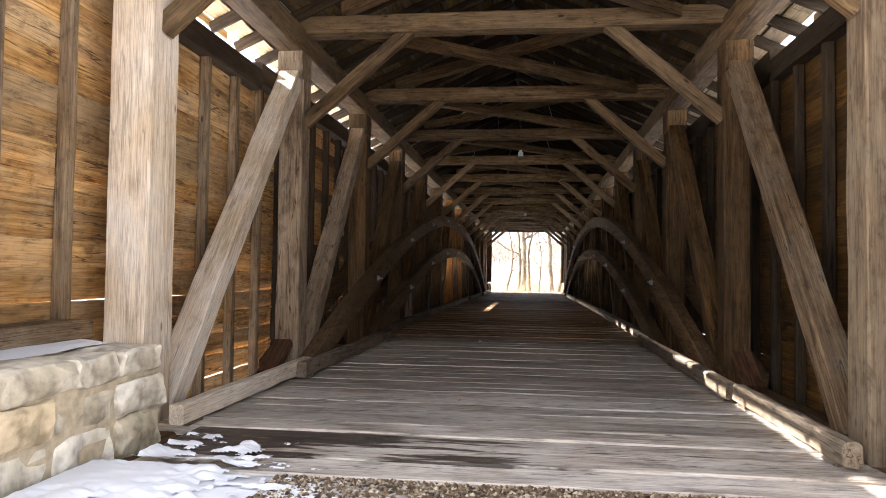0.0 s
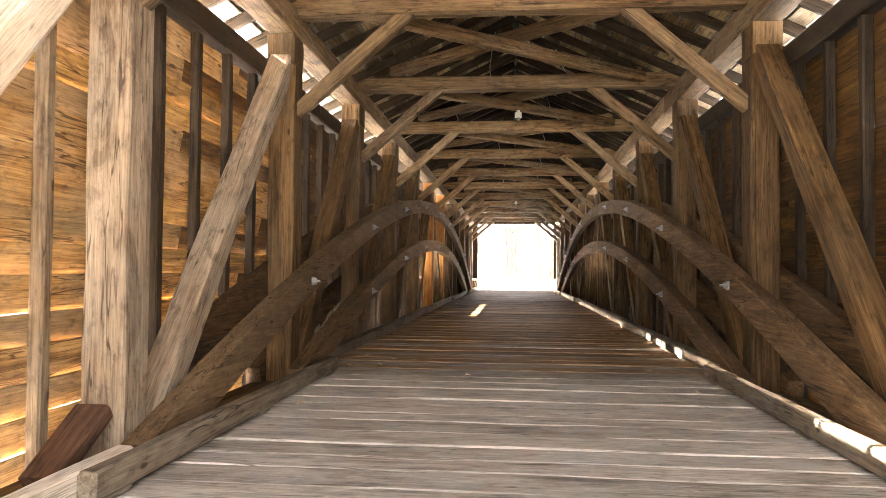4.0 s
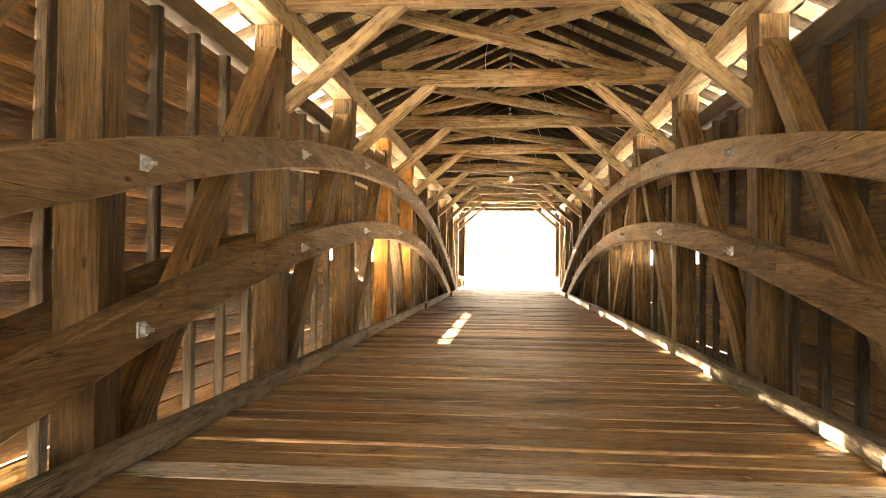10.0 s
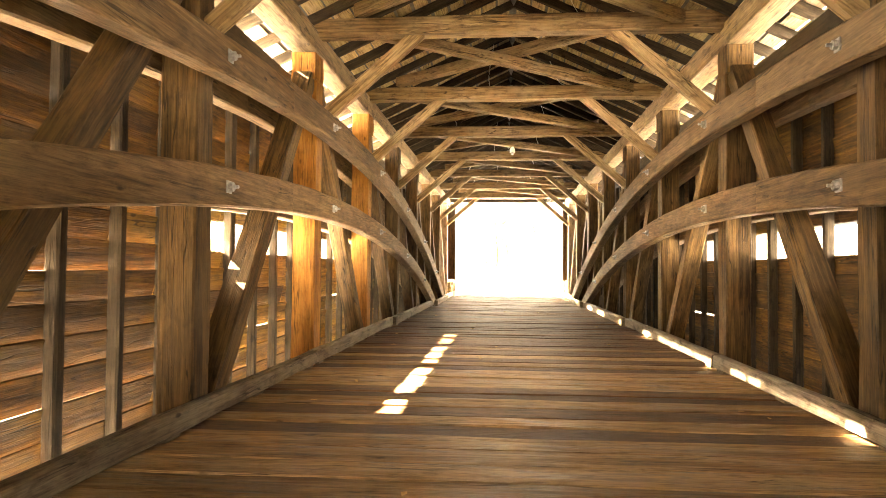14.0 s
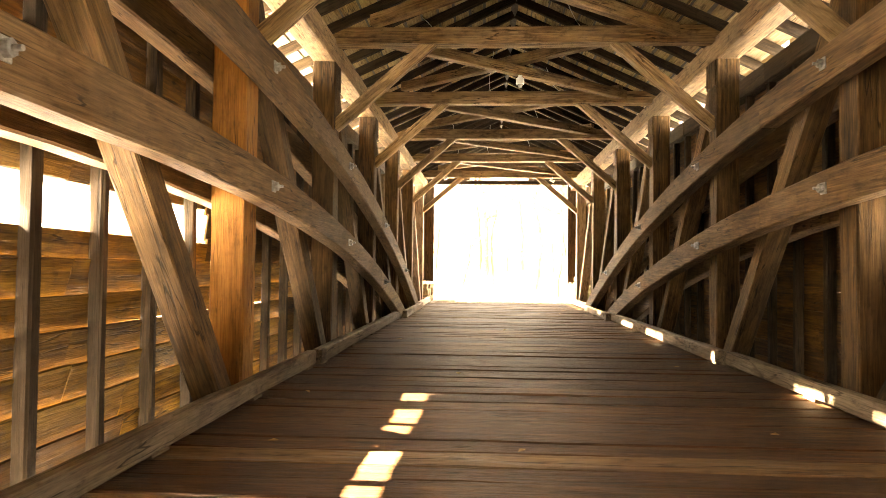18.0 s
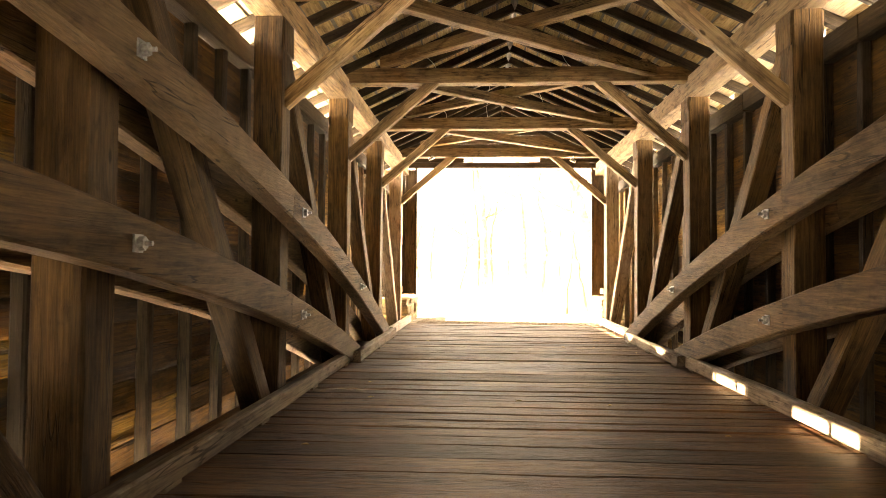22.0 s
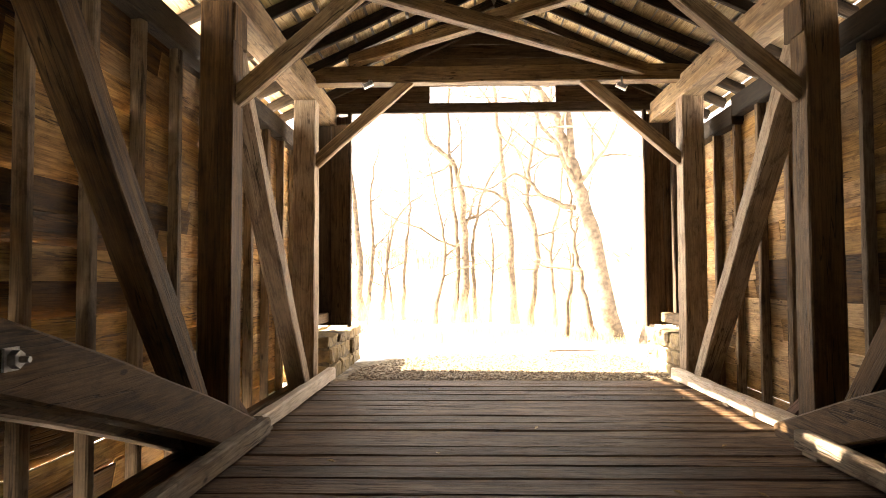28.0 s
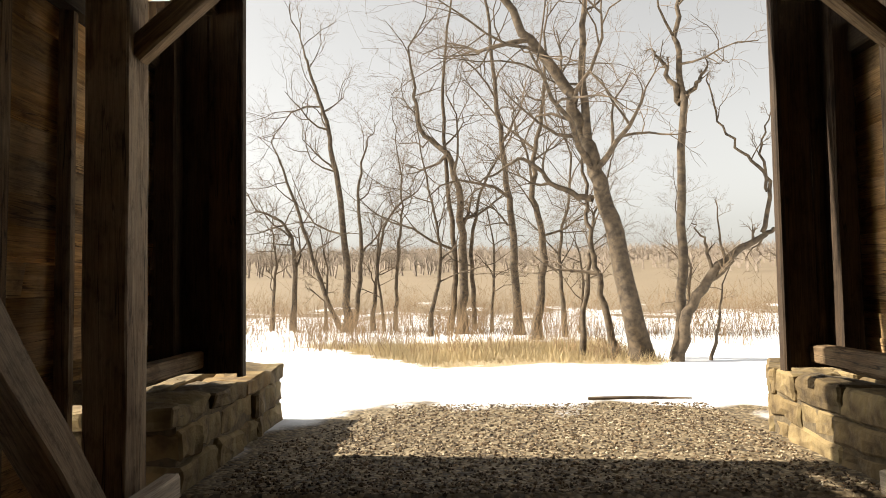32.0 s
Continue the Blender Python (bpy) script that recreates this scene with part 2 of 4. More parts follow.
CURBWOOD = wood("curb_timber", (0.075, 0.0525, 0.0345), (0.1725, 0.1312, 0.09), (0.255, 0.2025, 0.1425), (0.24, 0.2063, 0.1613), 0.6)


def plain(name, col, rough=0.6, metal=0.0, noise_scale=6.0, vary=0.25, bump=0.0):
    m, t, b = nodes_of(name)
    tc = t.nodes.new("ShaderNodeTexCoord")
    n = t.nodes.new("ShaderNodeTexNoise")
    n.inputs["Scale"].default_value, n.inputs["Detail"].default_value = noise_scale, 5
    t.links.new(tc.outputs["Object"], n.inputs[0])
    lo = tuple(c * (1 - vary) for c in col)
    hi = tuple(min(1, c * (1 + vary)) for c in col)
    t.links.new(ramp(t, n.outputs[0], [(0.3, lo), (0.7, hi)]).outputs[0], b.inputs["Base Color"])
    b.inputs["Roughness"].default_value, b.inputs["Metallic"].default_value = rough, metal
    if bump:
        bp = t.nodes.new("ShaderNodeBump")
        bp.inputs["Strength"].default_value, bp.inputs["Distance"].default_value = bump, 0.02
        t.links.new(n.outputs[0], bp.inputs["Height"])
        t.links.new(bp.outputs[0], b.inputs["Normal"])
    return m


STEEL = plain("galvanised_steel", (0.27, 0.275, 0.28), 0.45, 0.5, 40, 0.4)
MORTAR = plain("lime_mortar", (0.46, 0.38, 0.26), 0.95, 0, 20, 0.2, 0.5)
# mortar of the far walls, darkened along with their shaded stone
DIMMORTAR = plain("shaded_mortar", (0.10, 0.075, 0.042), 0.95, 0, 20, 0.4, 0.5)
SHINGLE = plain("wood_shingle_roof", (0.12, 0.11, 0.10), 0.9, 0, 9, 0.3, 0.4)
WHITE = plain("white_plastic", (0.75, 0.75, 0.73), 0.35, 0, 10, 0.05)
GABLE = wood("gable_board", (0.035, 0.02, 0.01), (0.075, 0.045, 0.022), (0.12, 0.075, 0.038), (0.09, 0.068, 0.046), 0.3)
DARKBOARD = wood("dark_portal_board", (0.03, 0.02, 0.013), (0.055, 0.035, 0.02), (0.09, 0.055, 0.03), (0.06, 0.045, 0.035), 0.3)
SNOW = plain("snow", (0.80, 0.82, 0.86), 0.6, 0, 3, 0.05, 0.3)
BARK = plain("bark", (0.075, 0.054, 0.034), 0.9, 0, 5, 0.6, 0.6)
TWIG = plain("twig_bark", (0.105, 0.072, 0.043), 0.9, 0, 2, 0.3)

# ---- building helpers ----
PANEL, POSTS = 3.05, 13
rng = random.Random(7)


def mesh_of(name, verts, faces, mat):
    me = bpy.data.meshes.new(name)
    me.from_pydata(verts, [], faces)
    me.materials.append(mat)
    me.update()
    return me


def child(name, me, m, parent, label=""):
    ob = new(name, me)
    ob.parent = parent
    ob.matrix_basis = m
    return tagged(ob, label=label)


def group_of(name, label, category="", kind="", group=""):
    return tagged(new(name), label=label, category=category, kind=kind, group=group)


def timber(name, length, w, h, mat, seg=6, rough=0.006, bevel=0.012, bow=0.0, seed=0, end=0.0):
    """A hewn timber along x from 0 to length, centred in y and z: chamfered edges, slightly uneven faces."""
    r = random.Random(seed)
    a, c, k = w / 2, h / 2, bevel
    ring = [(a - k, c), (-a + k, c), (-a, c - k), (-a, -c + k), (-a + k, -c), (a - k, -c), (a, -c + k), (a, c - k)]
    verts, faces = [], []
    for i in range(seg + 1):
        u = i / seg
        sag = bow * 4 * u * (1 - u)
        for y, z in ring:
            verts.append((u * length + (r.uniform(-end, end) if i in (0, seg) else 0), y + r.uniform(-rough, rough), z + r.uniform(-rough, rough) + sag))
    for i in range(seg):
        for j in range(8):
            p, q = i * 8 + j, i * 8 + (j + 1) % 8
            faces.append((p, q, q + 8, p + 8))
    faces.append(tuple(range(7, -1, -1)))
    faces.append(tuple(range(seg * 8, seg * 8 + 8)))
    return mesh_of(name, verts, faces, mat)


def along(a, b, roll=0.0):
    """The pose that lays a timber's x from a to b, its z as far up as may be."""
    a, b = Vector(a), Vector(b)
    x = (b - a).normalized()
    up = Vector((0, 0, 1)) if abs(x.z) < 0.95 else Vector((0, 1, 0))
    y = up.cross(x).normalized()
    z = x.cross(y)
    m = Matrix((x, y, z)).transposed().to_4x4()
    return Matrix.Translation(a) @ m @ Matrix.Rotation(radians(roll), 4, "X")


def lay(name, a, b, w, h, mat, parent, label="", seed=None, **kw):
    s = rng.randrange(10 ** 6) if seed is None else seed
    return child(name, timber(name, (Vector(b) - Vector(a)).length, w, h, mat, seed=s, **kw), along(a, b), parent, label)


def post_y(i):
    return PANEL * i + 0.03


MID = 6 * PANEL + 0.03


def arch_z(y, top):
    return top - 0.01123 * (y - MID) ** 2


# ---- trusses ----
IN, DEEP = 2.2, 0.27          # inner face of the posts, their depth
CX = IN + DEEP / 2


def bolt_mesh():
    bm = bmesh.new()
    bmesh.ops.create_cube(bm, size=1, matrix=pose(0, 0, 0.006) @ Matrix.Diagonal((0.085, 0.085, 0.01, 1)))
    bmesh.ops.create_cone(bm, cap_ends=True, segments=6, radius1=0.034, radius2=0.034, depth=0.03, matrix=pose(0, 0, 0.027))
    bmesh.ops.create_cone(bm, cap_ends=True, segments=8, radius1=0.013, radius2=0.012, depth=0.045, matrix=pose(0, 0, 0.055))
    me = bpy.data.meshes.new("bolt")
    bm.to_mesh(me)
    me.materials.append(STEEL)
    return me


BOLT = bolt_mesh()


def arch_piece(name, side, x0, x1, y0, y1, top, depth, mat, parent, seed, wane=0.009):
    r = random.Random(seed)
    n = max(6, int((y1 - y0) / 0.25))
    k = 0.014
    verts, faces = [], []
    for i in range(n + 1):
        y = y0 + (y1 - y0) * i / n
        z = arch_z(y, top)
        s = -0.02246 * (y - MID)
        nrm = 1 / math.sqrt(1 + s * s)
        ny, nz = -s * nrm, nrm
        hi = depth / 2 + wane * noise.noise((y * 1.3, seed % 97, 0)) + r.uniform(-0.002, 0.002)
        lo = -depth / 2 + wane * noise.noise((y * 1.3, seed % 97, 5)) + r.uniform(-0.002, 0.002)
        for x, d in ((x1 - k, hi), (x0 + k, hi), (x0, hi - k), (x0, lo + k), (x0 + k, lo), (x1 - k, lo), (x1, lo + k), (x1, hi - k)):
            verts.append((y + d * ny - y0, -side * x, z + d * nz))
    for i in range(n):
        for j in range(8):
            p, q = i * 8 + j, i * 8 + (j + 1) % 8
            faces.append((p, q, q + 8, p + 8) if side > 0 else (p, p + 8, q + 8, q))
    faces.append(tuple(range(7, -1, -1)) if side > 0 else tuple(range(8)))
    e = tuple(range(n * 8, n * 8 + 8))
    faces.append(e if side > 0 else e[::-1])
    me = mesh_of(name, verts, faces, mat)
    # local x runs along the bridge, local y points to its left
    return child(name, me, Matrix.Translation((0, y0, 0)) @ Matrix.Rotation(radians(90), 4, "Z"), parent)


def truss(side):
    """One Burr truss: side -1 is the left one, +1 the right one."""
    th = group_of("burr_truss", "weathered brown hewn oak arch truss standing beside the plank deck", "truss", group="trusses of the bridge")
    for i in range(POSTS):
        y = post_y(i)
        new_wood = side < 0 and i in (6, 7)
        # end posts carry daylight in their colour, left posts 8 and 9 shade
        mat = FRESH if new_wood else (BLEACHEDLIT if side < 0 else TANLIT) if i == 0 else AGEDLIT if (side < 0 and i < 2) or i == 12 else SHADEOAK if side < 0 and i in (8, 9) else OAK
        wide, deep = (0.29, 0.36) if i == 0 and side < 0 else (0.26, DEEP)
        px = side * (IN + wide / 2 + 0.005)
        p = lay("post", (px, y, -0.35), (px, y, 3.42), wide, deep, mat, th,
                "newer orange lumber post" if new_wood else "", seg=8)
        # thicker head that the brace shoulders against
        tow = -1 if i <= 6 else 1
        if 0 < i < 12:
            lay("post_head", (side * CX, y + tow * 0.05, 3.12), (side * CX, y + tow * 0.05, 3.415), DEEP + 0.006, 0.33, mat, th, seg=3)
    for i in range(1, 7):
        for a, b in ((i, i - 1), (12 - i, 13 - i)):
            d = 1 if b > a else -1
            # braces take the same lit and shaded colours
            lay("brace", (side * CX, post_y(a) + d * 0.16, 3.13), (side * CX, post_y(b) - d * 0.30, 0.0), 0.21, 0.2, (BLEACHEDLIT if side < 0 else TANLIT) if b == 0 else AGEDLIT if (side < 0 and b < 2) or b == 12 else SHADEOAK if side < 0 and b in (8, 9, 10) else OAK, th, seg=7, rough=0.008)
    for i in (1, 11):
        d = -1 if i == 1 else 1
        lay("wedge", (side * (CX + 0.02), post_y(i) + d * 0.62, -0.02), (side * (CX + 0.02), post_y(i) + d * 0.17, 0.26), 0.2, 0.1, WEDGE, th, "reddish split wedge", seg=2)
    # lower chord under the edge of the deck
    for x, w in ((2.26, 0.42), (2.53, 0.116)):
        for j in range(4):
            y0 = -0.6 + j * 9.5
            lay("lower_chord", (side * x, y0, -0.23), (side * x, y0 + 9.49, -0.23), w, 0.36, OAK, th, seg=8)
    # arches on the inner and the outer face of the posts
    for face, (x0, x1) in (("in", (IN - 0.165, IN - 0.004)), ("out", (IN + DEEP + 0.004, IN + DEEP + 0.15))):
        for top, ends in ((2.615, 5.05), (1.70, 4.08)):
            cuts = [MID - ends * PANEL, MID - 2.35 * PANEL, MID - 0.5 * PANEL, MID + 1.4 * PANEL, MID + 2.9 * PANEL, MID + ends * PANEL]
            for s, (ya, yb) in enumerate(zip(cuts, cuts[1:])):
                seg = arch_piece("arch_segment", side, x0, x1, ya, yb - 0.004, top, 0.275, ARCHWOOD, th, rng.randrange(10 ** 6))
                if face == "in":
                    for i in range(POSTS):
                        y = post_y(i) + 0.0
                        if ya <= y < yb and arch_z(y, top) > 0.3:
                            m = Matrix.Translation((y - ya, -side * x0, arch_z(y, top))) @ pose(0, 0, 0, 90 if side < 0 else -90, 0, 0)
                            child("bolt", BOLT, m, seg, "galvanised bolt and plate")
    return th


# ---- light roof frame ----
PITCH = 0.46


def roof_z(x):
    return 3.74 + PITCH * (2.4 - abs(x))


def roof_frame():
    th = group_of("roof_frame", "open timber roof frame of tie beams and rafters", "roof frame")
    for side in (-1, 1):
        for j in range(7):
            y0 = -1.45 + j * 5.65
            lay("wall_plate", (side * (CX + 0.0), y0, 3.555), (side * CX, y0 + 5.645, 3.555), 0.27, 0.27, LITBEAM if j > 1 else ROOFBEAM, th, seg=6)
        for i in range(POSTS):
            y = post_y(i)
            lay("knee_brace", (side * (IN + 0.03), y, 2.66), (side * 1.06, y, 3.68), 0.12, 0.14, LITBEAM if i > 3 else ROOFBEAM, th, seg=4)
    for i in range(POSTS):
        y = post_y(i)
        lay("tie_beam", (-2.55, y, 3.73), (2.55, y, 3.73), 0.2, 0.2, LITBEAM if i > 3 else ROOFBEAM, th, seg=8, rough=0.008)
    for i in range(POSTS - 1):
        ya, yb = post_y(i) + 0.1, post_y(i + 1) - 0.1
        lay("lateral_brace", (-1.75, ya, 3.76), (1.75, yb, 3.76), 0.13, 0.14, LITBEAM if i > 3 else ROOFBEAM, th, seg=6)
        lay("lateral_brace", (1.75, ya, 3.90), (-1.75, yb, 3.90), 0.13, 0.14, LITBEAM if i > 3 else ROOFBEAM, th, seg=6)
    n = 65
    for k in range(n):
        y = -1.38 + k * 0.612
        for side in (-1, 1):
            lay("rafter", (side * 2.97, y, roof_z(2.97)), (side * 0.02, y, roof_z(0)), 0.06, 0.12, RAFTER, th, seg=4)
    return th


def roof_cover():
    th = group_of("roof", "boarded gable roof with gaps under dark wood shingles", "roof", kind="structure")
    L = 39.75
    rows = 14
    run = math.hypot(2.935, 2.935 * PITCH)
    for side in (-1, 1):
        for r in range(rows):
            u = (r + 0.5) / rows
            x = side * (2.955 - 2.915 * u)
            z = roof_z(x) + 0.085
            y = -1.6
            while y < -1.6 + L - 0.1:
                l = min(rng.choice((3.66, 4.27, 4.88, 5.5)), -1.6 + L - y)
                # outer rows take the lit colour, inner rows near the start the shaded one
                a = timber("roof_board", l - 0.01, run / rows - rng.uniform(0.02, 0.055), 0.022, EAVEWOOD if r < 3 else DIMROOF if y < rng.uniform(5, 13) else ROOFWOOD, seg=3, rough=0.003, bevel=0.004, seed=rng.randrange(10 ** 6))
                tilt = math.degrees(math.atan(PITCH)) * side
                child("roof_board", a, Matrix.Translation((x, y, z)) @ pose(0, 0, 0, 0, tilt, 0) @ Matrix.Rotation(radians(90), 4, "Z"), th)
                y += l
        # added boards that mask low sun under the eave, open where sun spots fall
        open_at = ((2.7, 4.2), (8.4, 8.8), (9.4, 10.0), (10.5, 10.8), (13.4, 13.8), (15.5, 15.8), (18.6, 18.9), (21.9, 22.4), (24.2, 24.5), (26.4, 27.6), (28.4, 29.3), (31.0, 31.4), (33.0, 33.3))
        ends = [-1.6] + [q for pair in open_at for q in pair] + [38.15]
        for a, b in zip(ends[::2], ends[1::2]):
            low = 3.54 if b < 3 or a > 33 else 3.552
            lay("fascia_board", (side * 2.985, a, low), (side * 2.985, b, low), 0.022, 0.09, ROOFWOOD, th, seg=3, rough=0.002, bevel=0.004)
        # shingle layer above
        v = [(side * 2.95, -1.62, roof_z(2.95) + 0.115), (0, -1.62, roof_z(0) + 0.115), (0, 38.17, roof_z(0) + 0.115), (side * 2.95, 38.17, roof_z(2.95) + 0.115)]
        v += [(x, y, z + 0.04) for x, y, z in v]
        f = [(0, 1, 2, 3), (7, 6, 5, 4), (0, 4, 5, 1), (1, 5, 6, 2), (2, 6, 7, 3), (3, 7, 4, 0)]
        child("shingle_layer", mesh_of("shingle_layer", v, f, SHINGLE), Matrix(), th)
    return th


# ---- boarded side walls ----
WALL = IN + DEEP + 0.16 + 0.09      # inner face of the boards


def side_wall(side):
    th = group_of("wall_left" if side < 0 else "wall_right", "horizontal brown lap siding on upright studs with an open window band", kind="structure")
    row_h = 0.196
    w0, w1 = 15.75, 21.85
    for k in range(1, 19):
        z = -0.56 + k * row_h
        y = -1.45
        while y < 37.9:
            l = min(rng.choice((3.05, 4.27, 4.88, 6.1)), 38.0 - y)
            spans = [(y, y + l)]
            lift, cut = 0.0, 0.0
            if k == 9:      # the window band takes the place of one course and a bit
                spans = [(max(a, y), min(b, y + l)) for a, b in ((-9, w0), (w1, 60)) if max(a, y) < min(b, y + l) - 0.05]
            elif k in (8, 10):
                spans = [(max(a, y), min(b, y + l)) for a, b in ((-9, w0), (w0, w1), (w1, 60)) if max(a, y) < min(b, y + l) - 0.05]
            for a, b in spans:
                if z < 0.6 and (b < 0.6 or a > 36.3):
                    continue
                if z < 0.6:
                    a, b = max(a, -0.15), min(b, 36.75)
                h = row_h + 0.026
                if rng.random() < (0.25 if a < 26 else 0.15):     # shrunken or slipped boards leave slits of daylight
                    h -= rng.uniform(0.014, 0.028)
                zc = z + row_h / 2
                if a >= w0 - 0.01 and b <= w1 + 0.01 and k == 8:
                    h, zc = h - 0.04, zc - 0.02
                elif a >= w0 - 0.01 and b <= w1 + 0.01 and k == 10:
                    h, zc = h - 0.062, zc + 0.031
                # boards at the ends and by the window take the lit copies
                me = timber("siding_board", b - a - 0.002, 0.019 if side < 0 else 0.022, h, LITSIDING if (side < 0 and a < 2.5) or a > 32 else HALFLITSIDING if a > 30 or (side < 0 and a < 4) else GLOWSIDING if side < 0 and 15 < a < 21.5 and z < 1.6 else SIDING, seg=9, rough=0.003, bevel=0.004, bow=rng.uniform(-0.011, 0.011), seed=rng.randrange(10 ** 6))
                tilt = ((9.5 if a < 2.6 else 14.5 if a < 20.5 else 8.5) - (2 if side > 0 else 0) + rng.uniform(-2.2, 2.2)) * side
                child("siding_board", me, Matrix.Translation((side * (WALL + 0.016 + rng.uniform(0, 0.006)), a, zc + rng.uniform(-0.003, 0.003))) @ pose(0, 0, 0, 0, -tilt, 0)
                      @ Matrix.Rotation(radians(90), 4, "Z"), th)
            y += l
    # a narrow weather board juts out over the window band
    lay("window_hood", (side * (WALL + 0.135), w0, 1.466), (side * (WALL + 0.135), w1, 1.466), 0.21, 0.024, STUD, th, seg=6, rough=0.002)
    for j in range(61):
        y = -0.95 + j * 0.638
        # far-end studs are tan to carry the portal light that falls on them
        lay("stud", (side * (WALL - 0.045), y, -0.5 if -0.3 < y < 36.9 else 0.7), (side * (WALL - 0.045), y, 3.14), 0.085, 0.085, TANLIT if (y < 3.2 and side < 0) or y > 31 else STUD, th, seg=4)
    y0 = -1.45
    while y0 < 37.95:       # the top rail is pieced from odd lengths that do not line up
        end = y0 < 2.6 or y0 > 33
        l = min(2.1 if end else rng.uniform(2.2, 3.6), 38.0 - y0)
        z = (3.175 if end else 3.262 + rng.choice((0.0, 0.005, 0.01))) - 0.11
        lay("top_rail", (side * (WALL - 0.06), y0, z), (side * (WALL - 0.06), y0 + l - 0.005, z), 0.14, 0.22, STUD, th, seg=3)
        y0 += l
    for a, b in ((-1.45, -0.16), (36.78, 38.0)):
        lay("sill_timber", (side * (WALL - 0.07), a, 0.63), (side * (WALL - 0.07), b, 0.63), 0.2, 0.13, TANLIT, th, seg=4)
    return th


# ---- deck ----
def deck():
    th = group_of("deck", "worn grey-brown transverse plank deck with dark open joints", kind="structure")
    y = -0.93
    while y < 36.8:
        w = rng.choice((0.25, 0.28, 0.3, 0.33))
        short = y < -0.12
        # near planks are bleached; pale tones reach farther in to stand for portal light
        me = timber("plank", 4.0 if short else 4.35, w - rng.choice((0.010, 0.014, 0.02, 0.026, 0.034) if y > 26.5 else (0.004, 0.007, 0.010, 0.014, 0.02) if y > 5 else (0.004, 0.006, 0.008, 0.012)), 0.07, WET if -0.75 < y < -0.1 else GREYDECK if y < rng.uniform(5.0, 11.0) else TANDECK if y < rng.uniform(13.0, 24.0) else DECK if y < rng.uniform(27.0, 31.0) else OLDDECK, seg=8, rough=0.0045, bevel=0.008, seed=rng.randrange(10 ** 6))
        child("plank", me, Matrix.Translation(((-1.86 if short else -2.175) + rng.uniform(-0.03, 0.03), y + w / 2, -0.037 + rng.uniform(-0.011, 0.005))), th)
        y += w
    return th


def curbs():
    """Curb timbers lie on thin shims; they step in where the arches come down to the deck."""
    left = ((-0.12, 2.6, 1.985), (2.1, 6.4, 1.88), (6.42, 12.9, 2.11), (12.92, 17.9, 2.14), (17.92, 23.1, 2.14), (23.12, 29.9, 2.09), (29.95, 33.6, 1.975), (33.62, 36.75, 2.04))
    right = ((-0.45, 1.6, 1.97), (1.62, 6.4, 1.92), (6.42, 13.0, 2.08), (13.02, 18.2, 2.12), (18.22, 23.6, 2.12), (23.62, 29.9, 2.06), (29.95, 33.2, 1.98), (33.22, 36.75, 2.14))
    for side, pieces in ((-1, left), (1, right)):
        for k, (ya, yb, x) in enumerate(pieces):
            l = yb - ya - 0.01
            top = 0.004 * (k % 3)
            # last curbs are pale to stand for strong daylight at the far end
            me = timber("curb_timber", l, 0.1, 0.135 + top, BLEACHEDLIT if k == 7 or (k == 0 and side < 0) else CURBWOOD, seg=10, rough=0.005, bevel=0.014, seed=rng.randrange(10 ** 6), end=0.01)
            ob = new("curb_timber", me)
            ob.matrix_basis = along((side * x, ya, 0.088 + top / 2), (side * x, ya + l, 0.088 + top / 2))
            tagged(ob, "grey weathered curb timber on thin shims along the plank deck", "curb", "curb timbers on the deck")
            n = max(1, int(l / 1.6))
            for q in range(n + 1):
                u = 0.2 + q * (l - 0.4) / n
                child("shim", timber("shim", 0.2, 0.085, 0.024, CURBWOOD, seg=1, rough=0.001, bevel=0.003, seed=q), Matrix.Translation((u - 0.1, 0, -0.078)), ob)


# ---- ground: one sheet with gravel at both ends, snow, dry grass and a far rise ----
def land_z(x, y):
    if y < 41:
        z = -0.12 + 0.095 * min(1, max(0, (y - 36.8) / 0.15)) + 0.1 * min(1, max(0, (-0.9 - y) / 0.06))
        if y < -6:
            z -= min(0.6, (-6 - y) * 0.02)
    elif y < 53:
        z = -0.025 - (y - 41) / 12 * 1.125
    elif y < 80:
        z = -1.15 - (y - 53) / 27 * 0.35
    else:
        z = -1.5 + (y - 80) * 0.062 * min(1, (y - 80) / 60)
        z = min(z, 26)
    # the stream bed under the span
    s = min(1, max(0, (y - 0.5) / 3)) * min(1, max(0, (36.2 - y) / 3))
    z = z * (1 - s) - 3.0 * s
    far = abs(x) > 3.6 and (-0.2 < y < 41)
    if far:
        z -= min(0.9, (abs(x) - 3.6) * 0.35) * (1 if y > 34 or y < 4 else 0)
    if y > 42:
        z += 0.10 * noise.noise((x * 0.22, y * 0.22, 0)) * min(1, (y - 42) / 6)
    return z


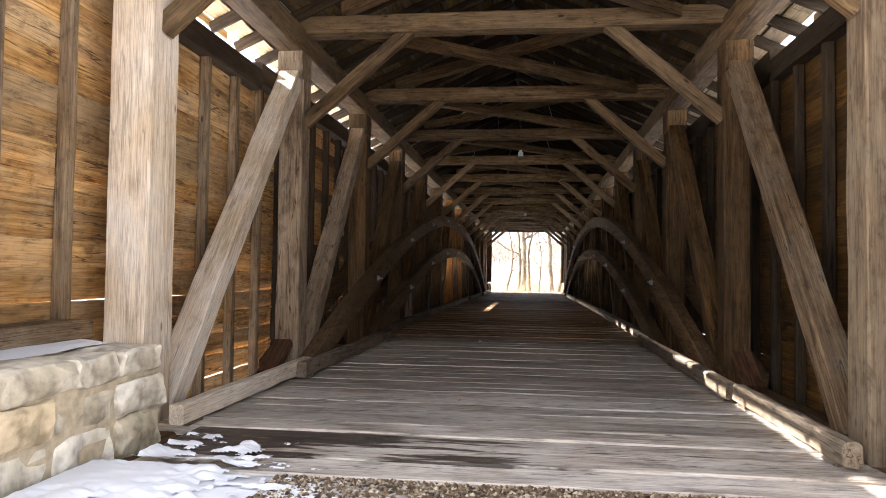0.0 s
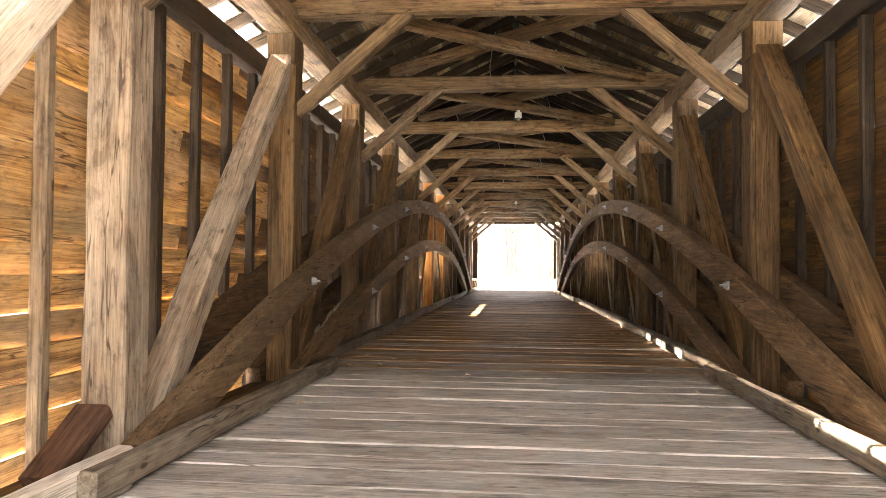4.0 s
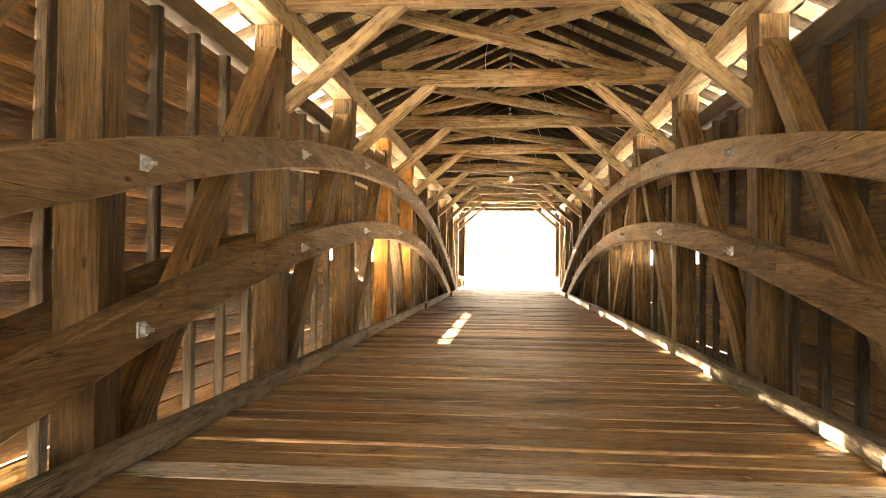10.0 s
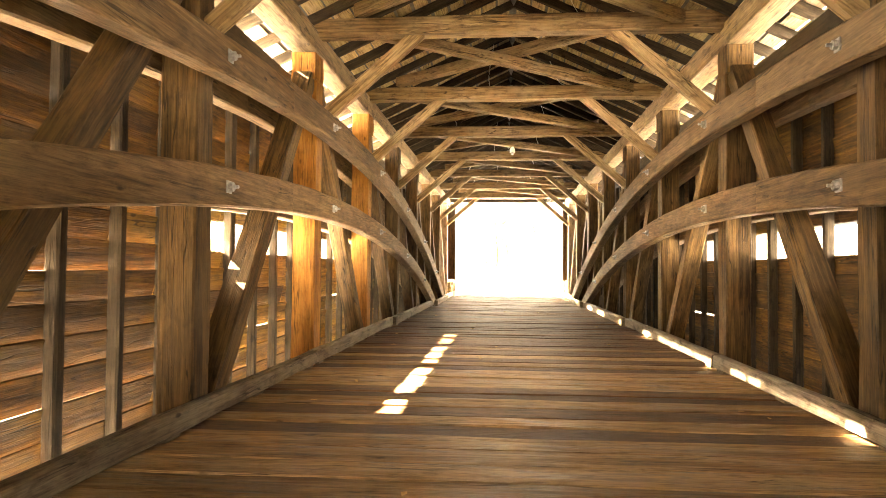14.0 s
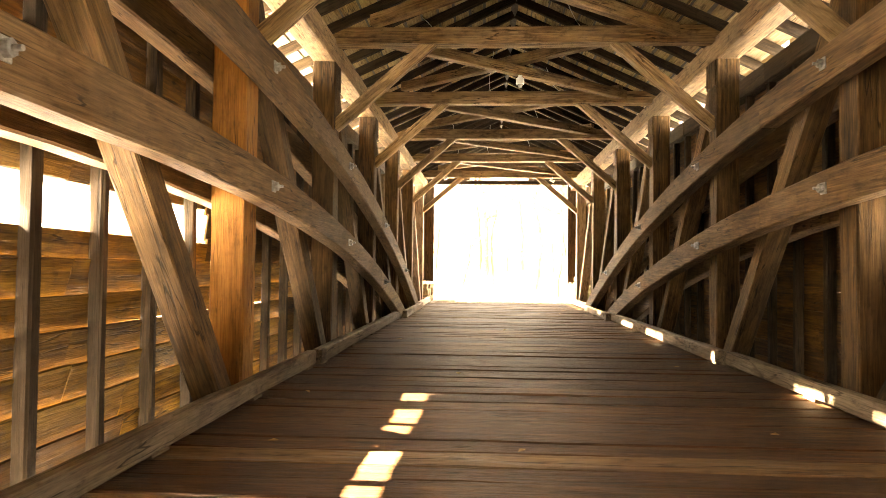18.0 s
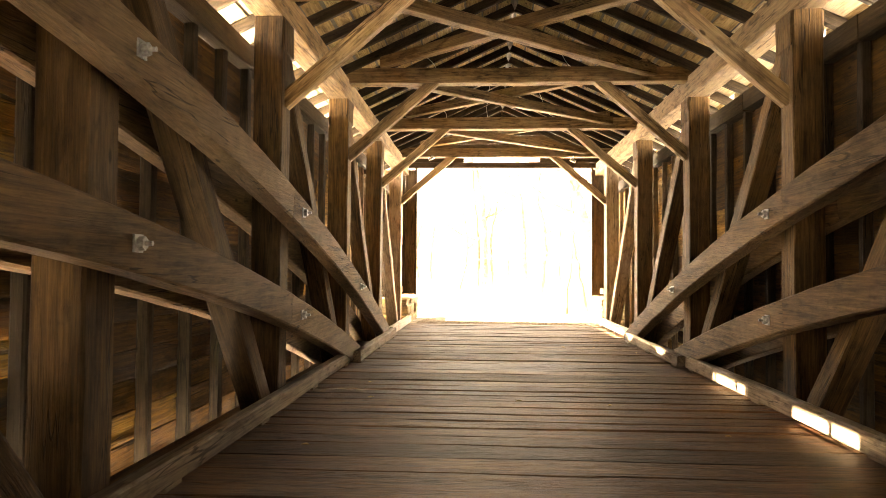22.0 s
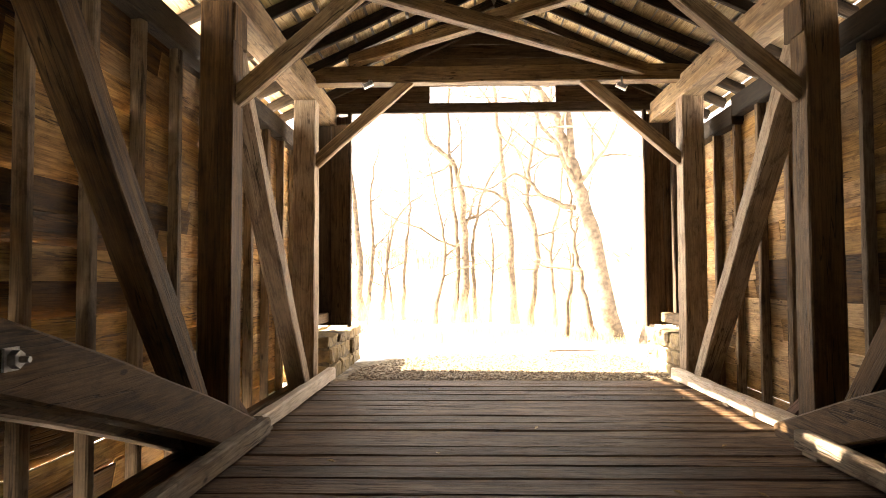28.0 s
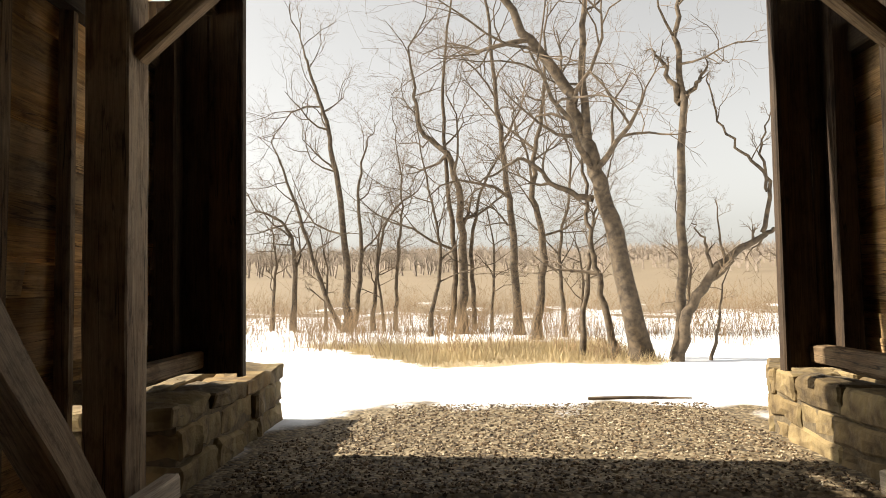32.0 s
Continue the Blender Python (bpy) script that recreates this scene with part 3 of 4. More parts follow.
def ground_material():
    m, t, b = nodes_of("ground_cover")
    tc = t.nodes.new("ShaderNodeTexCoord")
    sep = t.nodes.new("ShaderNodeSeparateXYZ")
    t.links.new(tc.outputs["Object"], sep.inputs[0])

    def nz(scale, detail=4):
        n = t.nodes.new("ShaderNodeTexNoise")
        n.inputs["Scale"].default_value, n.inputs["Detail"].default_value = scale, detail
        t.links.new(tc.outputs["Object"], n.inputs[0])
        return n.outputs[0]

    def calc(op, a, b_=0.0, c=None):
        n = t.nodes.new("ShaderNodeMath")
        n.operation = op
        for i, v in enumerate((a, b_) if c is None else (a, b_, c)):
            if isinstance(v, bpy.types.NodeSocket):
                t.links.new(v, n.inputs[i])
            else:
                n.inputs[i].default_value = v
        return n.outputs[0]

    def smooth(v, lo, hi):
        n = t.nodes.new("ShaderNodeMapRange")
        n.interpolation_type = "SMOOTHSTEP"
        n.inputs[1].default_value, n.inputs[2].default_value = lo, hi
        t.links.new(v, n.inputs[0])
        return n.outputs[0]

    n_mid, n_big, n_fine = nz(1.1, 5), nz(0.16, 4), nz(22, 3)
    wob = calc("MULTIPLY_ADD", n_mid, 2.4, -1.2)
    y, x = calc("ADD", sep.outputs[1], wob), calc("ADD", sep.outputs[0], calc("MULTIPLY_ADD", n_mid, 1.6, -0.8))
    snow = ramp(t, nz(3), [(0.3, (0.74, 0.77, 0.82)), (0.7, (0.84, 0.85, 0.87))]).outputs[0]
    peb = t.nodes.new("ShaderNodeTexVoronoi")
    peb.inputs["Scale"].default_value = 26
    t.links.new(tc.outputs["Object"], peb.inputs[0])
    gravel = ramp(t, peb.outputs["Color"], [(0.1, (0.06, 0.042, 0.024)), (0.45, (0.20, 0.146, 0.08)), (0.9, (0.40, 0.32, 0.20))]).outputs[0]
    gravel = mix(t, gravel, ramp(t, peb.outputs["Distance"], [(0.0, (1, 1, 1)), (0.6, (0.4, 0.4, 0.4))]).outputs[0], 0.7, "MULTIPLY")
    grass = ramp(t, n_fine, [(0.3, (0.23, 0.175, 0.10)), (0.7, (0.40, 0.32, 0.19))]).outputs[0]
    bed = ramp(t, nz(0.8), [(0.34, (0.14, 0.11, 0.075)), (0.46, (0.34, 0.31, 0.26)), (0.58, (0.66, 0.67, 0.68))]).outputs[0]
    # gravel between the wing walls and on the approach; snow creeps in from the left
    creep = calc("MULTIPLY", calc("MAXIMUM", calc("SUBTRACT", sep.outputs[1], 37.8), 0.0), 0.42)
    side_ok = calc("MULTIPLY", smooth(calc("SUBTRACT", x, creep), -2.7, -2.2), smooth(x, 3.0, 2.6))
    side_ok = calc("MULTIPLY", side_ok, smooth(y, 40.5, 39.9))
    past = calc("GREATER_THAN", sep.outputs[1], 36.0)
    front = calc("LESS_THAN", sep.outputs[1], 1.0)
    near_ok = calc("MULTIPLY", calc("MULTIPLY", front, calc("MULTIPLY", smooth(x, 6.2, 5.0), smooth(y, -30, -22))), smooth(calc("SUBTRACT", x, calc("MULTIPLY", sep.outputs[1], 0.35)), -0.35, 0.1))
    g = calc("MAXIMUM", calc("MULTIPLY", past, side_ok), near_ok)
    col = mix(t, snow, gravel, g)
    # dry grass strip along the tree line, patchy fields farther off
    front_y = calc("ADD", calc("MULTIPLY", calc("MAXIMUM", calc("SUBTRACT", -1.0, x), 0.0), 1.6), 53.7)
    past_front = calc("SUBTRACT", y, front_y)
    strip = calc("MULTIPLY", smooth(past_front, -0.3, 0.3), smooth(y, 66.0, 63.5))
    strip = calc("MULTIPLY", strip, smooth(x, 6.2, 5.4))
    col = mix(t, col, grass, strip)
    field = smooth(calc("ADD", sep.outputs[1], calc("MULTIPLY_ADD", n_big, 70.0, calc("MULTIPLY_ADD", n_mid, 16.0, -43.0))), 90, 99)
    col = mix(t, col, mix(t, grass, mix(t, (0.20, 0.155, 0.105), (0.15, 0.115, 0.08), n_big), 0.85), field)
    under = calc("MULTIPLY", calc("GREATER_THAN", sep.outputs[1], 1.2), calc("LESS_THAN", sep.outputs[1], 35.6))
    under = calc("MULTIPLY", under, calc("LESS_THAN", calc("ABSOLUTE", sep.outputs[0]), 40.0))
    bank = smooth(calc("ABSOLUTE", x), 1.0, 2.0)
    col = mix(t, col, mix(t, bed, mix(t, snow, bed, 0.12), bank), under)
    t.links.new(col, b.inputs["Base Color"])
    b.inputs["Roughness"].default_value = 0.85
    bp = t.nodes.new("ShaderNodeBump")
    bp.inputs["Strength"].default_value, bp.inputs["Distance"].default_value = 0.5, 0.03
    t.links.new(calc("ADD", n_mid, calc("MULTIPLY", peb.outputs["Distance"], calc("MULTIPLY", g, -1.0))), bp.inputs["Height"])
    t.links.new(bp.outputs[0], b.inputs["Normal"])
    return m


def ground():
    xs = sorted({*np.linspace(-12, 12, 61).round(2).tolist(), *[s * v for s in (-1, 1) for v in (14, 17, 21, 26, 32, 40, 52, 70, 95, 130, 180, 260, 400, 700)]})
    ys = sorted({*np.linspace(-6, 6, 21).round(2).tolist(), -0.97, -0.89, 36.8, 36.95, *np.linspace(7.5, 33, 12).round(2).tolist(), *np.linspace(34, 60, 66).round(2).tolist(),
                 *[-500, -200, -80, -40, -20, -12, -8, 62, 64, 67, 70, 75, 80, 88, 100, 115, 135, 160, 200, 250, 320, 420, 560, 800, 1500]})
    verts = [(x, y, land_z(x, y)) for y in ys for x in xs]
    n = len(xs)
    faces = [(j * n + i, j * n + i + 1, (j + 1) * n + i + 1, (j + 1) * n + i) for j in range(len(ys) - 1) for i in range(n - 1)]
    me = mesh_of("ground", verts, faces, ground_material())
    for p in me.polygons:
        p.use_smooth = True
    tagged(new("ground", me), "snow-covered ground with brown gravel and dry grass", kind="structure")


# ---- stone wing walls ----
def stone_material(name, tones):
    m, t, b = nodes_of(name)
    tc = t.nodes.new("ShaderNodeTexCoord")
    info = t.nodes.new("ShaderNodeObjectInfo")
    n = t.nodes.new("ShaderNodeTexNoise")
    n.inputs["Scale"].default_value, n.inputs["Detail"].default_value = 7, 7
    t.links.new(tc.outputs["Object"], n.inputs[0])
    big = t.nodes.new("ShaderNodeTexNoise")
    big.inputs["Scale"].default_value = 2.3
    t.links.new(tc.outputs["Object"], big.inputs[0])
    base = ramp(t, info.outputs["Random"], list(zip((0.0, 0.4, 0.75, 1.0), tones))).outputs[0]
    col = mix(t, base, ramp(t, n.outputs[0], [(0.34, (0.36, 0.31, 0.25)), (0.5, (0.9, 0.88, 0.84)), (0.64, (1.2, 1.17, 1.1))]).outputs[0], 0.85, "MULTIPLY")
    col = mix(t, col, (0.22, 0.18, 0.09), ramp(t, big.outputs[0], [(0.55, (0, 0, 0)), (0.75, (0.6,) * 3)]).outputs[0])
    t.links.new(col, b.inputs["Base Color"])
    b.inputs["Roughness"].default_value = 0.9
    bp = t.nodes.new("ShaderNodeBump")
    bp.inputs["Strength"].default_value, bp.inputs["Distance"].default_value = 1.0, 0.035
    t.links.new(n.outputs[0], bp.inputs["Height"])
    t.links.new(bp.outputs[0], b.inputs["Normal"])
    return m


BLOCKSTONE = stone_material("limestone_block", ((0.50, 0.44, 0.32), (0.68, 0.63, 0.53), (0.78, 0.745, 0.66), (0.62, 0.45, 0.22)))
# yellower limestone of the far walls, with their shade darkened into its colour
SHADESTONE = stone_material("shaded_limestone_block", ((0.085, 0.058, 0.024), (0.15, 0.106, 0.048), (0.2, 0.148, 0.072), (0.19, 0.115, 0.036)))


def stone_mesh(l, d, h, seed, mat):
    r = random.Random(seed)
    bm = bmesh.new()
    bmesh.ops.create_cube(bm, size=1, matrix=Matrix.Diagonal((l, d, h, 1)))
    bmesh.ops.bevel(bm, geom=bm.edges[:], offset=min(l, d, h) * 0.1, segments=1, affect="EDGES", profile=0.6)
    for size in (0.16, 0.08):
        bmesh.ops.subdivide_edges(bm, edges=[e for e in bm.edges if e.calc_length() > size], cuts=1, use_grid_fill=True)
    o = Vector((r.uniform(0, 50), r.uniform(0, 50), 0))
    for v in bm.verts:
        v.co += noise.noise_vector(v.co * 3.5 + o) * 0.03 + noise.noise_vector(v.co * 13 + o) * 0.022
    bmesh.ops.triangulate(bm, faces=bm.faces[:])
    me = bpy.data.meshes.new("stone")
    bm.to_mesh(me)
    bm.free()
    me.materials.append(mat)
    return me


def wing_wall(side, face, y0, y1, top, flare=0.0, snow=False):
    th = group_of("wing_wall", "pale limestone rubble wing wall beside the bridge end", "stone wall", group="stone wing walls")
    thick = 0.75
    bottom = -0.35
    a = math.atan2(flare, y1 - y0)
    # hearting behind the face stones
    me = timber("mortar", abs(y1 - y0) - 0.05, thick - 0.012, top - bottom - 0.06, DIMMORTAR if y0 > 30 else MORTAR, seg=3, rough=0.01, seed=3)
    frame_m = Matrix.Translation((side * face, y0, 0)) @ Matrix.Rotation(radians(90), 4, "Z") @ Matrix.Rotation(a * -side, 4, "Z")
    child("mortar", me, frame_m @ Matrix.Translation((0.02, -side * (thick / 2), (top + bottom) / 2 - 0.03)), th)
    L = y1 - y0
    z = bottom
    while z < top - 0.05:
        h = min(rng.uniform(0.15, 0.28), top - z)
        if top - z - h < 0.12:
            h = top - z
        u = -rng.uniform(0, 0.06)
        while u < L - 0.08:
            l = min(rng.uniform(0.22, 0.66) if y0 < 30 else rng.uniform(0.3, 0.85), L - u + 0.02)
            if L - u - l < 0.15:
                l = L - u
            for row, dep in ((0, thick * 0.55), (1, thick * 0.42)):
                dd = dep
                off = (dd / 2 - rng.uniform(-0.01, 0.05)) if row == 0 else thick - dd / 2 + rng.uniform(0, 0.03)
                child("stone", stone_mesh(l - 0.018, dd, h - 0.014, rng.randrange(10 ** 6), SHADESTONE if y0 > 30 else BLOCKSTONE),
                      frame_m @ Matrix.Translation((u + l / 2, -side * off, z + h / 2)) @ pose(0, 0, 0, rng.uniform(-1.5, 1.5), rng.uniform(-1.5, 1.5), rng.uniform(-1.5, 1.5)), th)
            u += l
        z += h
    if snow:
        v, f = [], []
        n = 14
        for i in range(n + 1):
            for k in range(5):
                hh = 0.035 * math.sin(math.pi * k / 4) * (0.6 + 0.6 * noise.noise((i * 0.7, k, 3)))
                v.append((L * (0.02 + 0.96 * i / n), -side * (0.28 + 0.1 * noise.noise((i * 0.9, 0, 1)) * (k == 0) + 0.42 * k / 4), top + max(-0.01, hh) + 0.004))
        for i in range(n):
            for k in range(4):
                f.append((i * 5 + k, i * 5 + k + 1, i * 5 + k + 6, i * 5 + k + 5))
        ob = new("snow_patch", mesh_of("snow_patch", v, f, SNOW))
        ob.matrix_basis = frame_m
        tagged(ob, "thin patch of old snow on the stone wall", "snow")
    return th


# ---- portals ----
def portal(y, out):
    """The boarded end of the bridge at y; out is +1 where it faces on, -1 where it faces back."""
    th = group_of("portal_far" if out > 0 else "portal_near", "dark brown boarded portal with a small opening in the gable", kind="structure")
    for side in (-1, 1):
        x = (2.03 if side < 0 else 2.14) if out > 0 else 2.33
        for k in range(3 if out > 0 else 2):
            w = 0.25
            lay("portal_board", (side * (x + 0.125 + k * 0.252), y, 0.6), (side * (x + 0.125 + k * 0.252), y, 3.55), w, 0.035, GABLE, th, seg=4, rough=0.002)
        lay("corner_trim", (side * (x - 0.012), y - 0.02, 0.58), (side * (x - 0.012), y - 0.02, 3.6), 0.05, 0.1, DARKBOARD, th, seg=4, rough=0.002)
        lay("corner_post", (side * 2.55, y - 0.12, 0.6), (side * 2.55, y - 0.12, 3.42), 0.16, 0.16, DARKBOARD, th, seg=4)
        if out > 0:
            lay("end_rail", (side * 2.37, post_y(12) + 0.14, 0.71), (side * 2.37, y - 0.03, 0.71), 0.12, 0.13, TANLIT, th, seg=3)
    lay("portal_header", (-2.75, y - 0.02, 3.66), (2.75, y - 0.02, 3.66), 0.09, 0.14, DARKBOARD, th, seg=8, rough=0.002)
    # gable boards with the opening, their ends cut to the roof's slope
    z = 3.74
    while z < roof_z(0) + 0.02:
        h = 0.2 if z > 3.9 else 0.235
        lo, hi = 2.4 - (z - 3.78) / PITCH, max(0.0, 2.4 - (z + h - 3.78) / PITCH)
        spans = [(-lo, lo, -hi, hi)] if z > 3.95 else [(-lo, -0.88, -hi, -0.88), (0.9, lo, 0.9, hi)]
        for a, b, c, d in spans:
            v = [(x, yy, zz) for yy in (y - 0.012, y + 0.012) for x, zz in ((a, z), (b, z), (d, z + h - 0.005), (c, z + h - 0.005))]
            f = [(0, 1, 2, 3), (7, 6, 5, 4), (0, 4, 5, 1), (1, 5, 6, 2), (2, 6, 7, 3), (3, 7, 4, 0)]
            child("gable_board", mesh_of("gable_board", v, f, GABLE), Matrix(), th)
        z += h
    return th


# ---- trees ----
def tube(verts, faces, pts, radii, sides):
    base = len(verts)
    for i, (p, r) in enumerate(zip(pts, radii)):
        d = (pts[min(i + 1, len(pts) - 1)] - pts[max(i - 1, 0)]).normalized()
        u = d.cross(Vector((0.3, 0.9, 0.2))).normalized()
        w = d.cross(u)
        for k in range(sides):
            a = 2 * math.pi * k / sides
            verts.append(p + u * (math.cos(a) * r) + w * (math.sin(a) * r))
    for i in range(len(pts) - 1):
        for k in range(sides):
            a, b = base + i * sides + k, base + i * sides + (k + 1) % sides
            faces.append((a, b, b + sides, a + sides))


def smooth_line(ctrl, n):
    out = []
    for i in range(len(ctrl) - 1):
        p0, p1, p2, p3 = ctrl[max(i - 1, 0)], ctrl[i], ctrl[i + 1], ctrl[min(i + 2, len(ctrl) - 1)]
        for k in range(n):
            s = k / n
            out.append(0.5 * ((2 * p1) + (p2 - p0) * s + (2 * p0 - 5 * p1 + 4 * p2 - p3) * s * s + (3 * p1 - p0 - 3 * p2 + p3) * s ** 3))
    out.append(ctrl[-1])
    return out


def grow(r, start, direction, length, radius, depth, store):
    """A branch with its own branches; depth 0 is the finest twig."""
    n = 5 if depth > 1 else 4 if depth else 3
    pts, d = [start.copy()], direction.normalized()
    for i in range(n):
        d = (d + Vector((r.gauss(0, 0.3), r.gauss(0, 0.3), r.gauss(0.04, 0.24)))).normalized()
        pts.append(pts[-1] + d * length / n)
    store[min(depth, 2)].append((pts, [radius * (1 - 0.75 * i / n) + 0.002 for i in range(n + 1)]))
    if depth == 0:
        return
    kids = (3, 4, 4, 5)[depth] if depth < 4 else 6
    for k in range(kids):
        u = 0.25 + 0.75 * (k + r.random()) / kids
        i = min(int(u * n), n - 1)
        p = pts[i].lerp(pts[i + 1], u * n - i)
        axis = (pts[i + 1] - pts[i]).normalized()
        side_v = axis.cross(Vector((r.uniform(-1, 1), r.uniform(-1, 1), r.uniform(-1, 1)))).normalized()
        nd = axis * r.uniform(0.5, 0.9) + side_v * r.uniform(0.5, 0.95)
        nd.z += 0.12
        grow(r, p, nd, length * r.uniform(0.45, 0.68), radius * (1 - 0.7 * u) * 0.62, depth - 1, store)


def tree(ctrl, radius, limbs, seed, label, from_u=0.25, reach=0.3, depth=3, stub=False, forks=()):
    """ctrl: the trunk's bends, as x, y, z; forks: (thickness, bends) of its main limbs; the foot is sunk a little into the bank."""
    r = random.Random(seed)
    foot = Vector(ctrl[0])
    foot.z = land_z(foot.x, foot.y)
    th = new("tree")
    th.location = foot
    store = {0: [], 1: [], 2: []}
    for part_name, thick, bends, count, start in [("trunk", radius, ctrl, limbs, from_u)] + [("limb", q, c, max(3, limbs // 2), 0.3) for q, c in forks]:
        line = smooth_line([Vector(c) - foot for c in bends], 6)
        if part_name == "trunk":
            line[0].z = -0.2
        for i, q in enumerate(line):
            if i:
                q += Vector((r.gauss(0, 0.035), r.gauss(0, 0.1), r.gauss(0, 0.03))) * (0.6 + thick * 3)
        n = len(line)
        rad = [thick * (1 - 0.74 * (i / (n - 1)) ** 0.85) * ((1.4 if i == 0 else 1.12 if i == 1 else 1) if part_name == "trunk" else 1) for i in range(n)]
        v, f = [], []
        tube(v, f, line, rad, 9)
        me = mesh_of(part_name, [tuple(q) for q in v], f, BARK)
        me.polygons.foreach_set("use_smooth", [True] * len(me.polygons))
        child(part_name, me, Matrix(), th)
        total = sum((line[i + 1] - line[i]).length for i in range(n - 1))
        for k in range(count):
            u = start + (1 - start) * (k + r.random()) / count
            i = min(int(u * (n - 1)), n - 2)
            axis = (line[i + 1] - line[i]).normalized()
            sv = axis.cross(Vector((r.uniform(-1, 1), r.uniform(-1, 1), r.uniform(-0.3, 0.3)))).normalized()
            nd = axis * r.uniform(0.3, 0.8) + sv * r.uniform(0.6, 1.1)
            nd.z += 0.1
            grow(r, line[i], nd, total * reach * r.uniform(0.5, 1.35) * (1.15 - 0.35 * u), rad[i] * r.uniform(0.3, 0.62), depth, store)
        if not stub:
            grow(r, line[-1], line[-1] - line[-2], total * reach, rad[-1], depth, store)
    for pts, rr in store[2]:
        if rr[0] > 0.016:
            v, f = [], []
            tube(v, f, pts, rr, 6)
            child("limb", mesh_of("limb", [tuple(q) for q in v], f, BARK), Matrix(), th)
    v, f = [], []
    for pts, rr in [q for q in store[2] if q[1][0] <= 0.016] + store[1] + store[0]:
        tube(v, f, pts, rr, 3)
    if v:
        tagged(child("crown", mesh_of("crown", [tuple(q) for q in v], f, TWIG), Matrix(), th), kind="stuff")
    return tagged(th, label, "tree", "bare trees on the bank")


def trees():
    def up(y, *xz):
        return [(x, y, z) for x, z in xz]
    slim = "slender crooked bare winter tree on the snowy bank"
    tree(up(55.5, (5.4, -1.3), (4.6, 2.8), (3.9, 5.3), (3.1, 7.8), (1.6, 9.9), (0.6, 11.8)), 0.36, 8, 1, "large leaning bare tree with long crooked limbs", 0.3, 0.3,
         forks=((0.17, up(55.5, (3.8, 5.2), (3.7, 8.3), (3.9, 11.0), (4.4, 13.6))), (0.12, up(55.4, (3.9, 4.0), (2.8, 4.4), (1.7, 5.3), (0.7, 4.8)))))
    tree(up(56.5, (4.7, -1.1), (4.4, 0.9), (4.0, 2.8), (3.9, 4.6), (3.5, 7.5)), 0.14, 7, 2, slim, 0.3, 0.26)
    tree(up(57.0, (3.7, -0.7), (4.0, 1.7), (4.2, 3.3), (4.9, 5.5)), 0.10, 6, 6, slim, 0.3, 0.26)
    tree(up(56.0, (6.6, -1.5), (6.9, 2.4), (7.0, 7.2), (7.0, 9.6), (7.3, 12.2)), 0.2, 4, 3, "upright bare tree with broken limb stubs on the bank", 0.6, 0.2,
         forks=((0.12, up(56.0, (7.0, 7.2), (6.5, 8.4), (6.1, 9.0))), (0.12, up(56.0, (7.0, 7.3), (7.5, 7.8), (7.9, 8.4)))))
    tree(up(55.0, (6.3, -1.5), (6.8, 0.6), (7.9, 1.9), (8.9, 2.6), (9.5, 2.9)), 0.22, 3, 4, "crooked bare tree bending low over the bank", 0.35, 0.2, 2, True,
         forks=((0.07, up(55.0, (7.5, 1.6), (7.3, 2.5), (6.9, 3.1))), (0.05, up(55.0, (7.8, 1.8), (7.7, 3.9))), (0.08, up(55.0, (9.1, 2.8), (9.4, 4.4), (8.7, 5.2), (7.9, 6.4), (7.6, 7.9))), (0.06, up(55.0, (9.3, 4.1), (9.2, 5.5), (9.5, 6.6)))))
    tree(up(55.5, (7.5, -1.5), (7.9, 0.2), (8.0, 1.5)), 0.07, 3, 5, slim, 0.3, 0.35, 2)
    tree(up(66.0, (3.1, -1.0), (3.5, 3.0), (3.0, 5.9), (3.5, 9.4), (3.8, 12.4)), 0.22, 9, 11, slim, 0.3)
    tree(up(70.0, (2.6, -1.0), (2.3, 3.8), (1.9, 8.0), (1.4, 12.9), (1.1, 17.2)), 0.25, 10, 12, slim, 0.3, 0.26)
    tree(up(72.0, (-0.4, -1.1), (-0.3, 3.3), (-0.9, 8.1), (-2.6, 10.1), (-2.9, 12.7)), 0.3, 9, 13, "stout bare tree standing in a clump on the bank", 0.25,
         forks=((0.2, up(72.3, (-1.1, -1.2), (-0.7, 2.4), (-1.2, 7.8), (-1.3, 13.3), (-0.7, 18.1))), (0.17, up(72.5, (0.3, -1.2), (0.2, 2.4), (0.7, 6.3), (2.6, 9.9)))))
    tree(up(75.0, (-7.3, -0.9), (-7.4, 3.6), (-8.1, 9.1), (-8.8, 12.3), (-9.8, 15.4)), 0.26, 8, 14, "spreading bare tree standing in a clump on the bank", 0.3, 0.26,
         forks=((0.18, up(75.5, (-7.0, -1.2), (-6.5, 3.3), (-6.7, 7.1), (-6.1, 10.2))), (0.18, up(75.2, (-7.8, -1.2), (-9.2, 2.3), (-10.7, 7.1), (-11.6, 9.5)))))
